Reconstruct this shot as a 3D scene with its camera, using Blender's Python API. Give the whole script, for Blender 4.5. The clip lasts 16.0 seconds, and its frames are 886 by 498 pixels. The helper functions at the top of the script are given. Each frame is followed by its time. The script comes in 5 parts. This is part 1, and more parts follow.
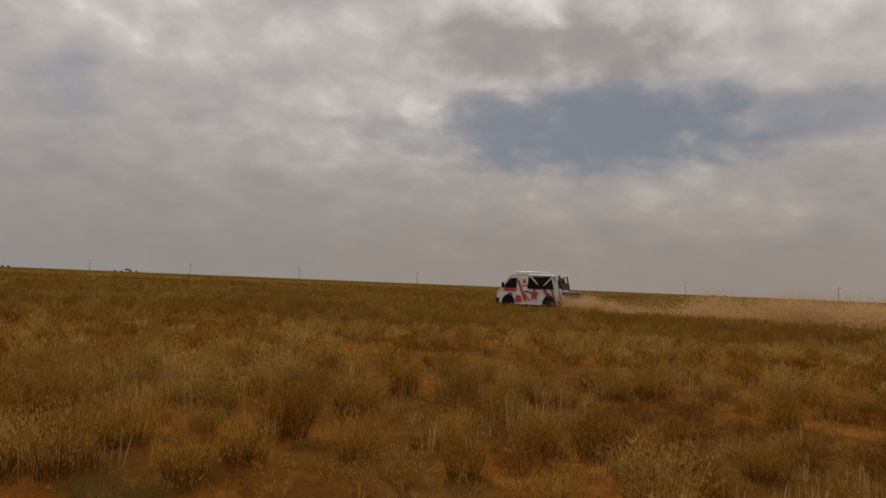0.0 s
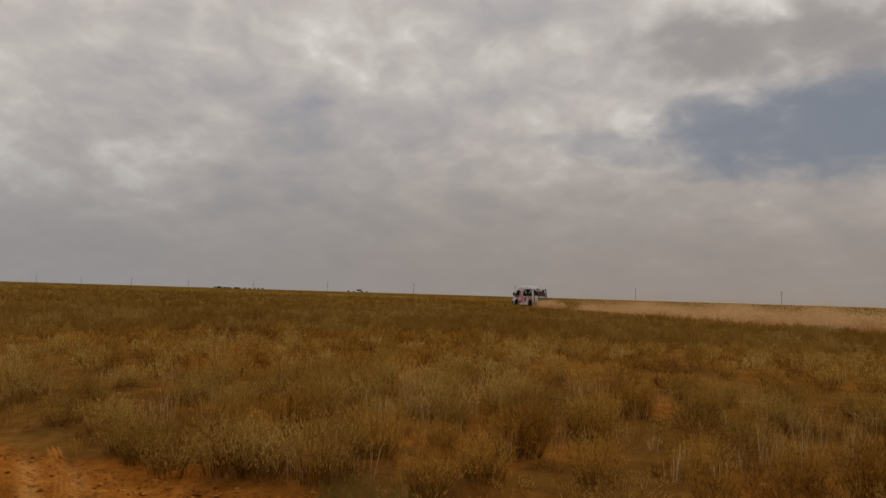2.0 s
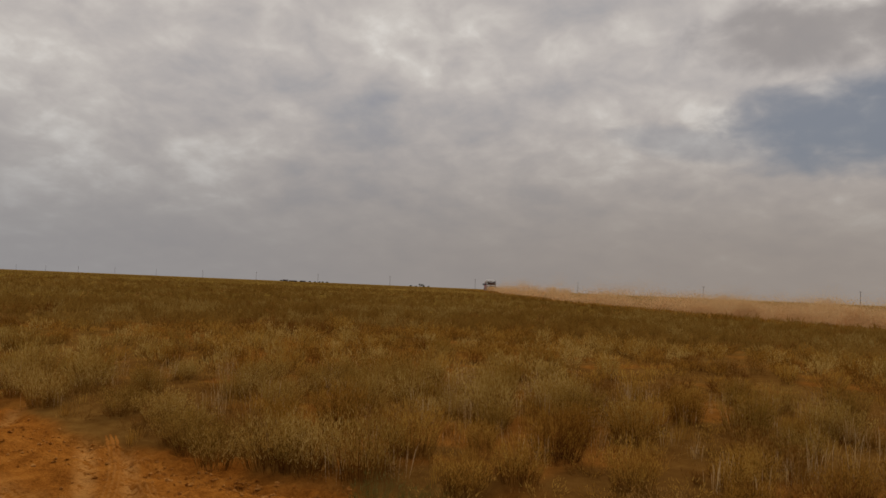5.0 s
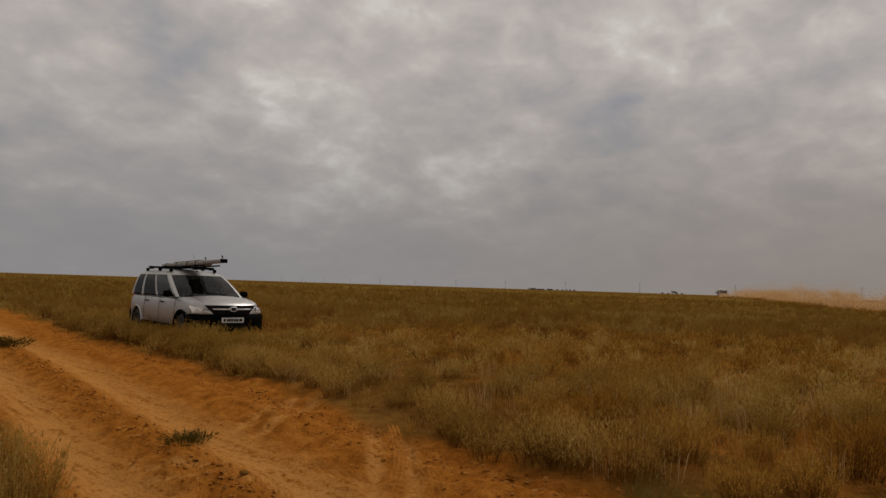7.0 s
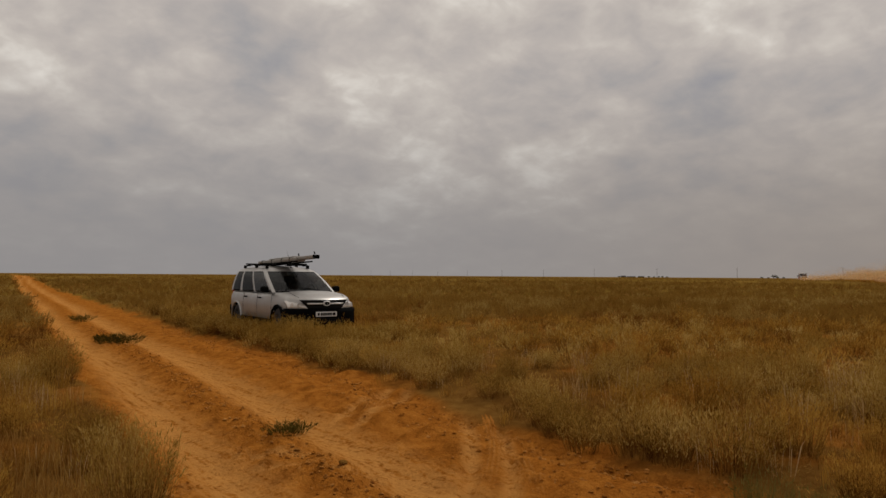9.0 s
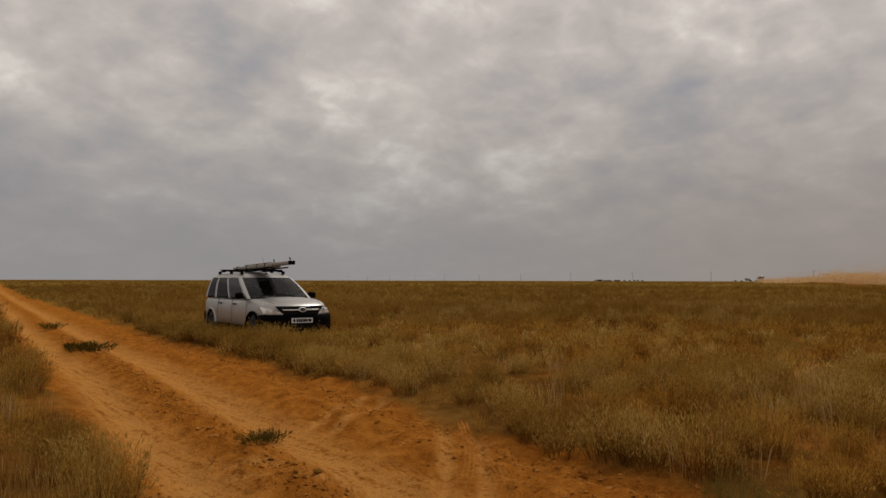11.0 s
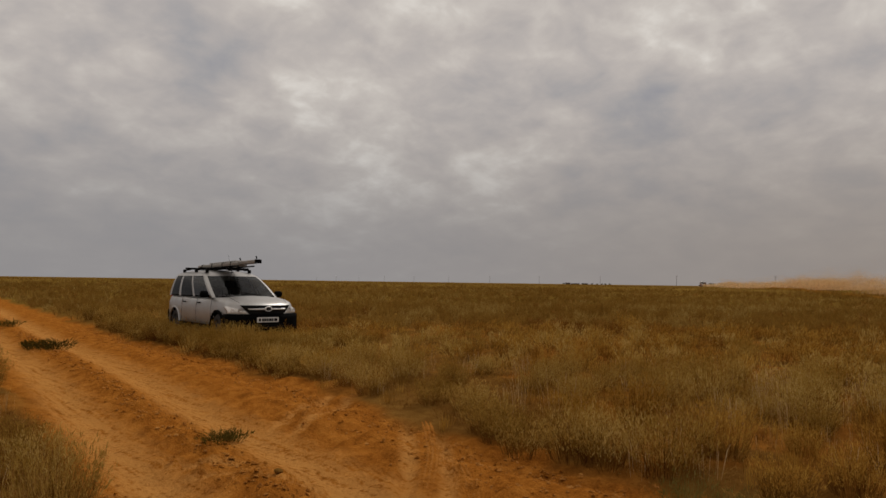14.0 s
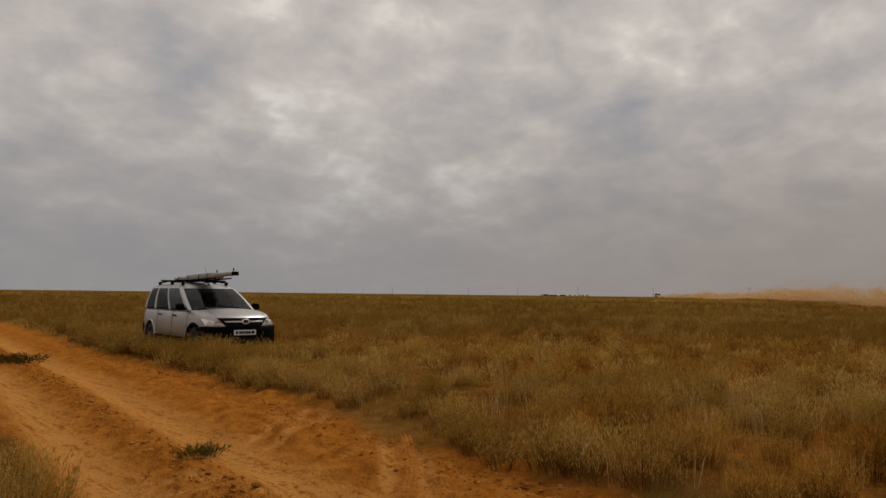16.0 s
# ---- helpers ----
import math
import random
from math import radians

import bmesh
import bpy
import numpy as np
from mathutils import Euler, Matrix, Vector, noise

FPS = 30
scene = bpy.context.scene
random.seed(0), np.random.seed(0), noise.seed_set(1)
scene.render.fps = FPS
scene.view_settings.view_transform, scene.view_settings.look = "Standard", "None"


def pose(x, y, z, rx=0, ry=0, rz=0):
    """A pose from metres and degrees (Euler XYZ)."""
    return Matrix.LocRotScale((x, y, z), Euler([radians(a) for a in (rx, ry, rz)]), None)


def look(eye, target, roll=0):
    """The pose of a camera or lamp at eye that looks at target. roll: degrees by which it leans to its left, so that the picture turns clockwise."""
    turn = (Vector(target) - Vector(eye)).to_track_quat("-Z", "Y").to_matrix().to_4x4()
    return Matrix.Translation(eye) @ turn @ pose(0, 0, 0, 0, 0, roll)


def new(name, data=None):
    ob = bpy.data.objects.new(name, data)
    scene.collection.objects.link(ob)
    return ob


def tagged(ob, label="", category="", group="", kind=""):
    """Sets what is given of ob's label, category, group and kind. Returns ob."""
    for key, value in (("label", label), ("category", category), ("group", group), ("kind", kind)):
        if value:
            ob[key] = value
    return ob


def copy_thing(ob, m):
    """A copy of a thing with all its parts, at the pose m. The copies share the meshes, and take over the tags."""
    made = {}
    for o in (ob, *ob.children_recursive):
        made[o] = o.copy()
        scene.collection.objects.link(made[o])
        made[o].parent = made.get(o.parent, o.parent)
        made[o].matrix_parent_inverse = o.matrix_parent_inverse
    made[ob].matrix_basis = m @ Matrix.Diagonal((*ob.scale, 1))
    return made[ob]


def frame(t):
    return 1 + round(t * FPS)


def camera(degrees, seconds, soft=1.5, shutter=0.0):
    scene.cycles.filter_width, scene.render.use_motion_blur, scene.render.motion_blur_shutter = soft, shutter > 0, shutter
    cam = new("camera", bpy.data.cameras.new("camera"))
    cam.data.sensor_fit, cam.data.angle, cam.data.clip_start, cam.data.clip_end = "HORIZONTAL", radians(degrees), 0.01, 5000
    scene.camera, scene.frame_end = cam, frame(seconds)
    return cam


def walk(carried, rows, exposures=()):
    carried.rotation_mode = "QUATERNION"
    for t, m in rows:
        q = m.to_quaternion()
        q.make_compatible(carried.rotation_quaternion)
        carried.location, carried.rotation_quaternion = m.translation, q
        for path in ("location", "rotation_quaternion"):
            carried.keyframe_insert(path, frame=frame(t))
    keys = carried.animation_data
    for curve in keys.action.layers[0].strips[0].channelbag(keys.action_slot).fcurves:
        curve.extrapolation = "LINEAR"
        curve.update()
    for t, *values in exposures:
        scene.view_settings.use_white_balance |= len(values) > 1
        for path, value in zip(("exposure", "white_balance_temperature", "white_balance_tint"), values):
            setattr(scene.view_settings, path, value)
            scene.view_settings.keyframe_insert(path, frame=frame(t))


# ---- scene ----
# ---------------------------------------------------------------- camera
cam = camera(64.2, 16.0, soft=1.5)
# seconds, x, y, z, yaw, pitch, roll
ROWS = [
    (0, 0.000, -0.000, 1.539, 2.31, 2.88, -2.35),
    (0.5, -0.041, 0.001, 1.554, 9.95, 3.43, -2.04),
    (1, -0.100, 0.022, 1.546, 14.65, 3.21, -1.76),
    (1.5, -0.135, 0.024, 1.547, 17.60, 3.26, -1.89),
    (2, -0.146, 0.024, 1.546, 19.62, 3.69, -1.73),
    (2.5, -0.154, 0.021, 1.550, 20.85, 3.59, -1.95),
    (3, -0.164, 0.019, 1.550, 21.20, 3.18, -2.13),
    (3.2, -0.151, 0.015, 1.552, 20.90, 3.18, -2.27),
    (5.3, 0.073, 0.069, 1.614, 26.54, 3.36, -2.28),
    (5.5, 0.076, 0.065, 1.603, 28.36, 4.73, -1.78),
    (6, 0.053, 0.054, 1.576, 29.39, 5.36, -1.04),
    (6.5, 0.000, 0.008, 1.553, 36.57, 4.07, -1.84),
    (7, -0.005, -0.053, 1.534, 44.47, 3.04, -1.83),
    (7.5, -0.035, -0.021, 1.538, 49.19, 1.83, -0.48),
    (8, -0.044, -0.018, 1.529, 50.68, 2.22, -0.35),
    (8.5, -0.048, -0.033, 1.532, 51.33, 2.47, -0.29),
    (9, -0.057, -0.041, 1.526, 51.52, 2.18, -0.39),
    (9.2, -0.045, -0.008, 1.531, 51.47, 1.78, -0.80),
    (11.3, -0.036, -0.027, 1.546, 49.13, 2.69, 0.05),
    (11.5, -0.040, -0.022, 1.544, 48.49, 2.59, 0.08),
    (12, -0.025, 0.005, 1.528, 46.64, 2.21, -0.13),
    (12.5, -0.022, 0.001, 1.530, 46.57, 1.68, -0.93),
    (13, -0.024, 0.003, 1.540, 46.79, 2.37, -0.70),
    (13.5, -0.020, 0.007, 1.545, 47.27, 2.38, -0.80),
    (14, -0.010, -0.002, 1.533, 47.21, 2.70, -0.80),
    (14.5, -0.015, -0.008, 1.538, 47.01, 3.09, -0.52),
    (15, -0.030, -0.030, 1.555, 47.07, 3.75, -1.00),
    (15.5, -0.006, -0.038, 1.533, 47.07, 4.01, -0.38),
    (16, -0.002, -0.016, 1.531, 45.47, 3.68, -0.64),
]
EXPOSURES = [(0.0, 0.0, 6400, 10), (5.3, 0.0, 6390, 10), (6.0, -0.06, 6380, 10), (6.5, -0.2, 6400, 10), (7.0, -0.16, 6420, 10), (7.5, -0.05, 6480, 10), (9.0, 0.0, 6560, 10), (12.0, 0.0, 6500, 10), (16.0, 0.0, 6450, 10)]
walk(cam, [(t, pose(x, y, z, 90 + pitch, roll, yaw)) for t, x, y, z, yaw, pitch, roll in ROWS], EXPOSURES)


# ---------------------------------------------------------------- node helpers
def nodes_of(tree):
    tree.nodes.clear()

    def add(kind, **values):
        n = tree.nodes.new(kind)
        for key, value in values.items():
            if key in n.inputs:
                n.inputs[key].default_value = value
        return n

    def link(a, b):
        tree.links.new(a, b)

    return add, link


def ramp(n, stops, mode="LINEAR"):
    cr = n.color_ramp
    cr.interpolation = mode
    while len(cr.elements) < len(stops):
        cr.elements.new(0.5)
    for e, (at, col) in zip(cr.elements, stops):
        e.position, e.color = at, (*col, 1)
    return n


def math_node(tree, op, a, b=None, c=None, clamp=False):
    n = tree.nodes.new("ShaderNodeMath")
    n.operation, n.use_clamp = op, clamp
    for i, v in enumerate((a, b, c)):
        if v is None:
            continue
        if isinstance(v, (int, float)):
            n.inputs[i].default_value = v
        else:
            tree.links.new(v, n.inputs[i])
    return n.outputs[0]


def mix_col(tree, fac, a, b, mode="MIX"):
    n = tree.nodes.new("ShaderNodeMix")
    n.data_type, n.blend_type = "RGBA", mode
    for v, s in ((fac, n.inputs[0]), (a, n.inputs[6]), (b, n.inputs[7])):
        if isinstance(v, (int, float)):
            s.default_value = v
        elif isinstance(v, tuple):
            s.default_value = (*v, 1)
        else:
            tree.links.new(v, s)
    return n.outputs[2]


# ---------------------------------------------------------------- sky and sun
SUN_AZ, SUN_EL = -14.0, 52.0      # degrees; azimuth to the right of +y


def smooth(tree, v, lo, hi):
    n = tree.nodes.new("ShaderNodeMapRange")
    n.interpolation_type = "SMOOTHSTEP"
    tree.links.new(v, n.inputs[0])
    n.inputs[1].default_value, n.inputs[2].default_value = lo, hi
    return n.outputs[0]


def make_sky():
    world = bpy.data.worlds.new("steppe_sky")
    scene.world = world
    world.use_nodes = True
    tree = world.node_tree
    add, link = nodes_of(tree)
    coord = add("ShaderNodeTexCoord")
    sep = add("ShaderNodeSeparateXYZ")
    link(coord.outputs["Generated"], sep.inputs[0])
    x, y, z = sep.outputs
    M = lambda op, a, b=None, c=None, clamp=False: math_node(tree, op, a, b, c, clamp)
    zc = M("MAXIMUM", z, 0.0)
    # cloud deck seen in perspective
    den = M("ADD", zc, 0.42)
    flat = add("ShaderNodeCombineXYZ")
    link(M("DIVIDE", x, den), flat.inputs[0])
    link(M("DIVIDE", y, den), flat.inputs[1])

    def clouds(scale, detail, rough, warp, seed):
        n = add("ShaderNodeTexNoise")
        n.noise_dimensions = "4D"
        for key, v in (("Scale", scale), ("Detail", detail), ("Roughness", rough), ("Distortion", warp), ("W", seed)):
            n.inputs[key].default_value = v
        link(flat.outputs[0], n.inputs["Vector"])
        return n.outputs[0]

    big = clouds(1.3, 4, 0.5, 0.3, 5.3)
    mid = clouds(4.2, 5, 0.5, 0.3, 7.4)
    fine = clouds(11, 6, 0.52, 0.3, 1.7)
    body = M("ADD", M("ADD", M("MULTIPLY", big, 0.40), M("MULTIPLY", mid, 0.36)), M("MULTIPLY", fine, 0.27))
    # brighter cloud round the veiled sun and overhead
    sx, sy, sz = math.sin(radians(SUN_AZ)) * math.cos(radians(SUN_EL)), math.cos(radians(SUN_AZ)) * math.cos(radians(SUN_EL)), math.sin(radians(SUN_EL))
    to_sun = M("ADD", M("ADD", M("MULTIPLY", x, sx), M("MULTIPLY", y, sy)), M("MULTIPLY", z, sz))
    body = M("ADD", body, M("MULTIPLY", smooth(tree, to_sun, 0.45, 1.0), 0.012))
    body = M("ADD", body, M("MULTIPLY", smooth(tree, z, 0.10, 0.45), 0.05))
    body = M("ADD", body, M("MULTIPLY", smooth(tree, x, -0.35, -0.95), 0.036))
    body = M("ADD", body, M("MULTIPLY", M("MULTIPLY", smooth(tree, x, -0.05, -0.32), smooth(tree, x, -0.80, -0.50)), -0.018))
    tone = ramp(add("ShaderNodeValToRGB"), [(0.40, (0.300, 0.298, 0.322)), (0.46, (0.358, 0.345, 0.348)), (0.51, (0.428, 0.396, 0.380)), (0.56, (0.498, 0.455, 0.424)), (0.60, (0.575, 0.53, 0.486)), (0.67, (0.80, 0.76, 0.70))])
    link(body, tone.inputs[0])
    # thin haze towards the horizon
    haze = smooth(tree, z, 0.31, 0.015)
    warm = smooth(tree, M("ADD", x, M("MULTIPLY", y, 0.55)), -0.75, 0.65)
    low = mix_col(tree, warm, (0.266, 0.255, 0.256), (0.285, 0.243, 0.210))
    col = mix_col(tree, M("MULTIPLY", haze, 0.92), tone.outputs[0], low)
    # opening with blue sky behind
    u = M("DIVIDE", x, M("MAXIMUM", y, 0.05))
    v = M("DIVIDE", z, M("SQRT", M("ADD", M("MULTIPLY", x, x), M("MULTIPLY", y, y))))
    wob = M("ADD", M("MULTIPLY", M("SUBTRACT", mid, 0.5), 1.3), M("MULTIPLY", M("SUBTRACT", fine, 0.5), 1.8))

    def hole(mu, hu, mv, hv, tilt):
        """An oval opening in tangent units round (mu, mv), with ragged edges."""
        a = M("DIVIDE", M("SUBTRACT", u, mu), hu)
        b = M("DIVIDE", M("SUBTRACT", M("ADD", v, M("MULTIPLY", M("SUBTRACT", u, mu), tilt)), mv), hv)
        return smooth(tree, M("ADD", M("ADD", M("MULTIPLY", a, a), M("MULTIPLY", b, b)), wob), 1.8, 0.3)

    gap = M("MAXIMUM", hole(0.165, 0.225, 0.224, 0.060, -0.01), M("MULTIPLY", hole(0.46, 0.22, 0.236, 0.030, 0.05), 0.5))
    gap = M("MAXIMUM", gap, M("MULTIPLY", hole(-0.08, 0.12, 0.205, 0.022, 0.12), 0.4))
    gap = M("MULTIPLY", gap, smooth(tree, y, 0.1, 0.4))
    # heavier grey cloud above the opening
    cu = M("DIVIDE", M("SUBTRACT", u, 0.12), 0.17)
    cv = M("DIVIDE", M("SUBTRACT", v, 0.345), 0.055)
    c2 = M("ADD", M("ADD", M("MULTIPLY", cu, cu), M("MULTIPLY", cv, cv)), M("ADD", M("MULTIPLY", M("SUBTRACT", mid, 0.5), 5.0), M("MULTIPLY", M("SUBTRACT", fine, 0.5), 3.0)))
    heavy = M("MULTIPLY", smooth(tree, c2, 1.8, 0.0), smooth(tree, y, 0.1, 0.4))
    col = mix_col(tree, M("MULTIPLY", heavy, 0.75), col, (0.29, 0.262, 0.25))
    sky = add("ShaderNodeTexSky")
    sky.sky_type, sky.sun_disc = "NISHITA", False
    sky.sun_elevation, sky.sun_rotation = radians(SUN_EL), radians(SUN_AZ)
    sky.dust_density = 3.0
    blue = mix_col(tree, 1.0, sky.outputs[0], (0.052, 0.050, 0.050), "MULTIPLY")
    blue = mix_col(tree, 0.8, blue, (0.168, 0.188, 0.222))
    col = mix_col(tree, M("MULTIPLY", gap, 0.95), col, blue)
    bg = add("ShaderNodeBackground", Strength=1.0)
    link(col, bg.inputs["Color"])
    out = add("ShaderNodeOutputWorld")
    link(bg.outputs[0], out.inputs[0])


make_sky()
sun = new("sun", bpy.data.lights.new("sun", "SUN"))
sun.data.energy, sun.data.angle, sun.data.color = 1.5, radians(11), (1.0, 0.95, 0.88)
_a, _e = radians(SUN_AZ), radians(SUN_EL)
sun.matrix_world = look((0, 0, 0), (-math.sin(_a) * math.cos(_e), -math.cos(_a) * math.cos(_e), -math.sin(_e)))


# ---------------------------------------------------------------- land form
RNG = np.random.default_rng(5)
LATTICE = RNG.random((256, 256))


def vnoise(x, y, size):
    """Smooth value noise in 0..1 with cells of that many metres."""
    x, y = np.asarray(x, float) / size + 91.3, np.asarray(y, float) / size + 37.7
    i, j = np.floor(x).astype(int), np.floor(y).astype(int)
    a, b = x - i, y - j
    a, b = a * a * (3 - 2 * a), b * b * (3 - 2 * b)
    g = lambda p, q: LATTICE[p % 256, q % 256]
    return (g(i, j) * (1 - a) + g(i + 1, j) * a) * (1 - b) + (g(i, j + 1) * (1 - a) + g(i + 1, j + 1) * a) * b


def step(v, lo, hi):
    k = np.clip((np.asarray(v, float) - lo) / (hi - lo), 0, 1)
    return k * k * (3 - 2 * k)


def bump(v, mid, half):
    return np.clip(1 - ((v - mid) / half) ** 2, 0, 1) ** 2


def across(x, y):
    """Metres across the dirt road from its edge beside the camera."""
    w = np.where(x < 0, -x, 0.25 * -x)
    return y - (0.87 + 0.1175 * w)


def road_width(x, y):
    w = np.maximum(-x, 0)
    wide = 3.72 - 0.0065 * np.minimum(w, 160) - 0.35 * step(x, -4, 2)
    return wide + 0.5 * (vnoise(x, y, 1.7) - 0.5) + 0.35 * (vnoise(x, y, 0.45) - 0.5)


def bare(x, y):
    """1 on the bare sand of the road, 0 in the grass."""
    d = across(x, y)
    edge = 0.28 * (vnoise(x + 40, y, 0.8) - 0.5)
    return step(d, -0.05 + edge, 0.22 + edge) * (1 - step(d - road_width(x, y), -0.18, 0.12))


def near_line(x, y, a, b):
    """Distance from the line a-b, and how far along it."""
    ax, ay = a
    ux, uy = b[0] - ax, b[1] - ay
    n = math.hypot(ux, uy)
    ux, uy = ux / n, uy / n
    along = (x - ax) * ux + (y - ay) * uy
    side = -(x - ax) * uy + (y - ay) * ux
    return side, along, n


CROSSINGS = [((-7.9, 5.5), (-6.5, 3.7)), ((-6.5, 5.65), (-4.3, 3.85)), ((-4.3, 3.85), (-2.3, 1.9)), ((-6.1, 2.2), (-4.3, 3.6))]


def height(x, y):
    x, y = np.asarray(x, float), np.asarray(y, float)
    r = np.hypot(x, y)
    h = 1.1 * step(r, 65, 165) - 0.55 * bump(r, 232, 80) + 0.25 * step(r, 400, 1500)
    h = h + 0.16 * (vnoise(x, y, 9) - 0.5) * step(r, 3, 12) + 0.05 * (vnoise(x, y, 1.3) - 0.5)
    sand = bare(x, y)
    d = across(x, y)
    wob = 0.16 * (vnoise(x, 3 * y, 6) - 0.5)
    low = -0.05 * step(d, -0.2, 0.5) * (1 - step(d, 3.2, 4.0))
    ruts = -0.06 * bump(d + wob, 0.62, 0.36) - 0.065 * bump(d + wob, 1.88, 0.36)
    crown = 0.08 * bump(d + wob, 1.28, 0.36) + 0.06 * bump(d + wob, 2.75, 0.55)
    clods = 0.07 * (vnoise(x, y, 0.24) - 0.5) + 0.07 * (vnoise(x, y, 0.10) - 0.5)
    calm = 1 - 0.8 * np.maximum(bump(d + wob, 0.62, 0.5), bump(d + wob, 1.88, 0.5))
    road = low + ruts + crown + clods * calm
    for a, b in CROSSINGS:
        side, along, n = near_line(x, y, a, b)
        on = step(along, -0.3, 0.2) * (1 - step(along, n - 0.2, n + 0.3))
        for off in (-0.16, 0.16):
            road = road - 0.03 * bump(side, off, 0.10) * on
    bank = 0.10 * step(d - road_width(x, y), -0.1, 0.9) * (1 - step(r, 30, 60))
    h = h + sand * road * (1 - step(r, 60, 160)) + bank
    return h


CAR = (-17.0, 8.29, 0.11, -3.8)
# seconds, azimuth to the left of +y (degrees), distance (metres)
COURSE = [(0.0, -5.5, 50.0), (0.5, 0.65, 61.0), (1.0, 5.45, 70.0), (1.5, 9.3, 79.5), (2.0, 12.55, 90), (2.5, 15.2, 101), (3.0, 17.2, 112.5), (4.0, 19.4, 135), (5.5, 21.36, 170),
          (6.0, 21.95, 182), (6.5, 22.5, 194), (7.0, 22.93, 206), (7.5, 23.48, 218), (8.0, 23.91, 230), (9.0, 24.56, 254), (10.0, 25.1, 278), (11.5, 25.65, 314), (12.5, 26.0, 338),
          (13.5, 26.64, 361), (14.5, 27.4, 384), (16.0, 28.59, 418)]


def course(t):
    """The truck's place on the plan at t seconds."""
    if t < 0:
        ts, xs, ys = (-3.0, -2.0, -1.5, -1.0, -0.5, 0.0), (55.0, 34.0, 25.0, 17.0, 10.7, 4.79), (20.0, 26.0, 30.0, 35.8, 42.6, 49.77)
        return float(np.interp(t, ts, xs)), float(np.interp(t, ts, ys))
    ts = np.array([c[0] for c in COURSE])
    az = np.array([c[1] for c in COURSE])
    d = np.array([c[2] for c in COURSE])

    def spline(v):
        i = int(np.clip(np.searchsorted(ts, t) - 1, 0, len(ts) - 2))
        m = np.gradient(v, ts)
        h = ts[i + 1] - ts[i]
        s = (t - ts[i]) / h
        return ((2 * s ** 3 - 3 * s ** 2 + 1) * v[i] + (s ** 3 - 2 * s ** 2 + s) * h * m[i] + (-2 * s ** 3 + 3 * s ** 2) * v[i + 1] + (s ** 3 - s ** 2) * h * m[i + 1])

    a, r = radians(float(spline(az))), float(spline(d))
    return -math.sin(a) * r, math.cos(a) * r


def heading(t):
    x1, y1 = course(max(t - 0.25, -0.2))
    x2, y2 = course(min(t + 0.25, 16.0))
    return math.degrees(math.atan2(y2 - y1, x2 - x1))


def link_mesh(name, verts, faces, material, smooth_faces=False):
    me = bpy.data.meshes.new(name)
    me.from_pydata([tuple(v) for v in verts], [], [tuple(f) for f in faces])
    me.materials.append(material)
    if smooth_faces:
        me.polygons.foreach_set("use_smooth", [True] * len(me.polygons))
    return me


def array_mesh(name, verts, faces, material, smooth_faces=False, second=None, split=0):
    """A mesh from arrays: verts (n, 3), faces (m, 3) or (m, 4)."""
    me = bpy.data.meshes.new(name)
    k = faces.shape[1]
    me.vertices.add(len(verts))
    me.vertices.foreach_set("co", np.ascontiguousarray(verts, dtype=np.float32).ravel())
    me.loops.add(faces.size)
    me.loops.foreach_set("vertex_index", np.ascontiguousarray(faces, dtype=np.int32).ravel())
    me.polygons.add(len(faces))
    me.polygons.foreach_set("loop_start", np.arange(0, faces.size, k, dtype=np.int32))
    me.polygons.foreach_set("use_smooth", np.full(len(faces), smooth_faces))
    me.update(calc_edges=True)
    me.materials.append(material)
    if second is not None:
        # faces from that number on take the second material
        me.materials.append(second)
        me.polygons.foreach_set("material_index", (np.arange(len(faces)) >= split).astype(np.int32))
    return me


# ---------------------------------------------------------------- materials
def material(name):
    m = bpy.data.materials.new(name)
    m.use_nodes = True
    add, link = nodes_of(m.node_tree)
    out = add("ShaderNodeOutputMaterial")
    return m, m.node_tree, add, link, out


def noise_tex(add, link, vec, scale, detail=4, rough=0.55):
    n = add("ShaderNodeTexNoise", Scale=scale, Detail=detail, Roughness=rough)
    if vec is not None:
        link(vec, n.inputs["Vector"])
    return n.outputs[0]


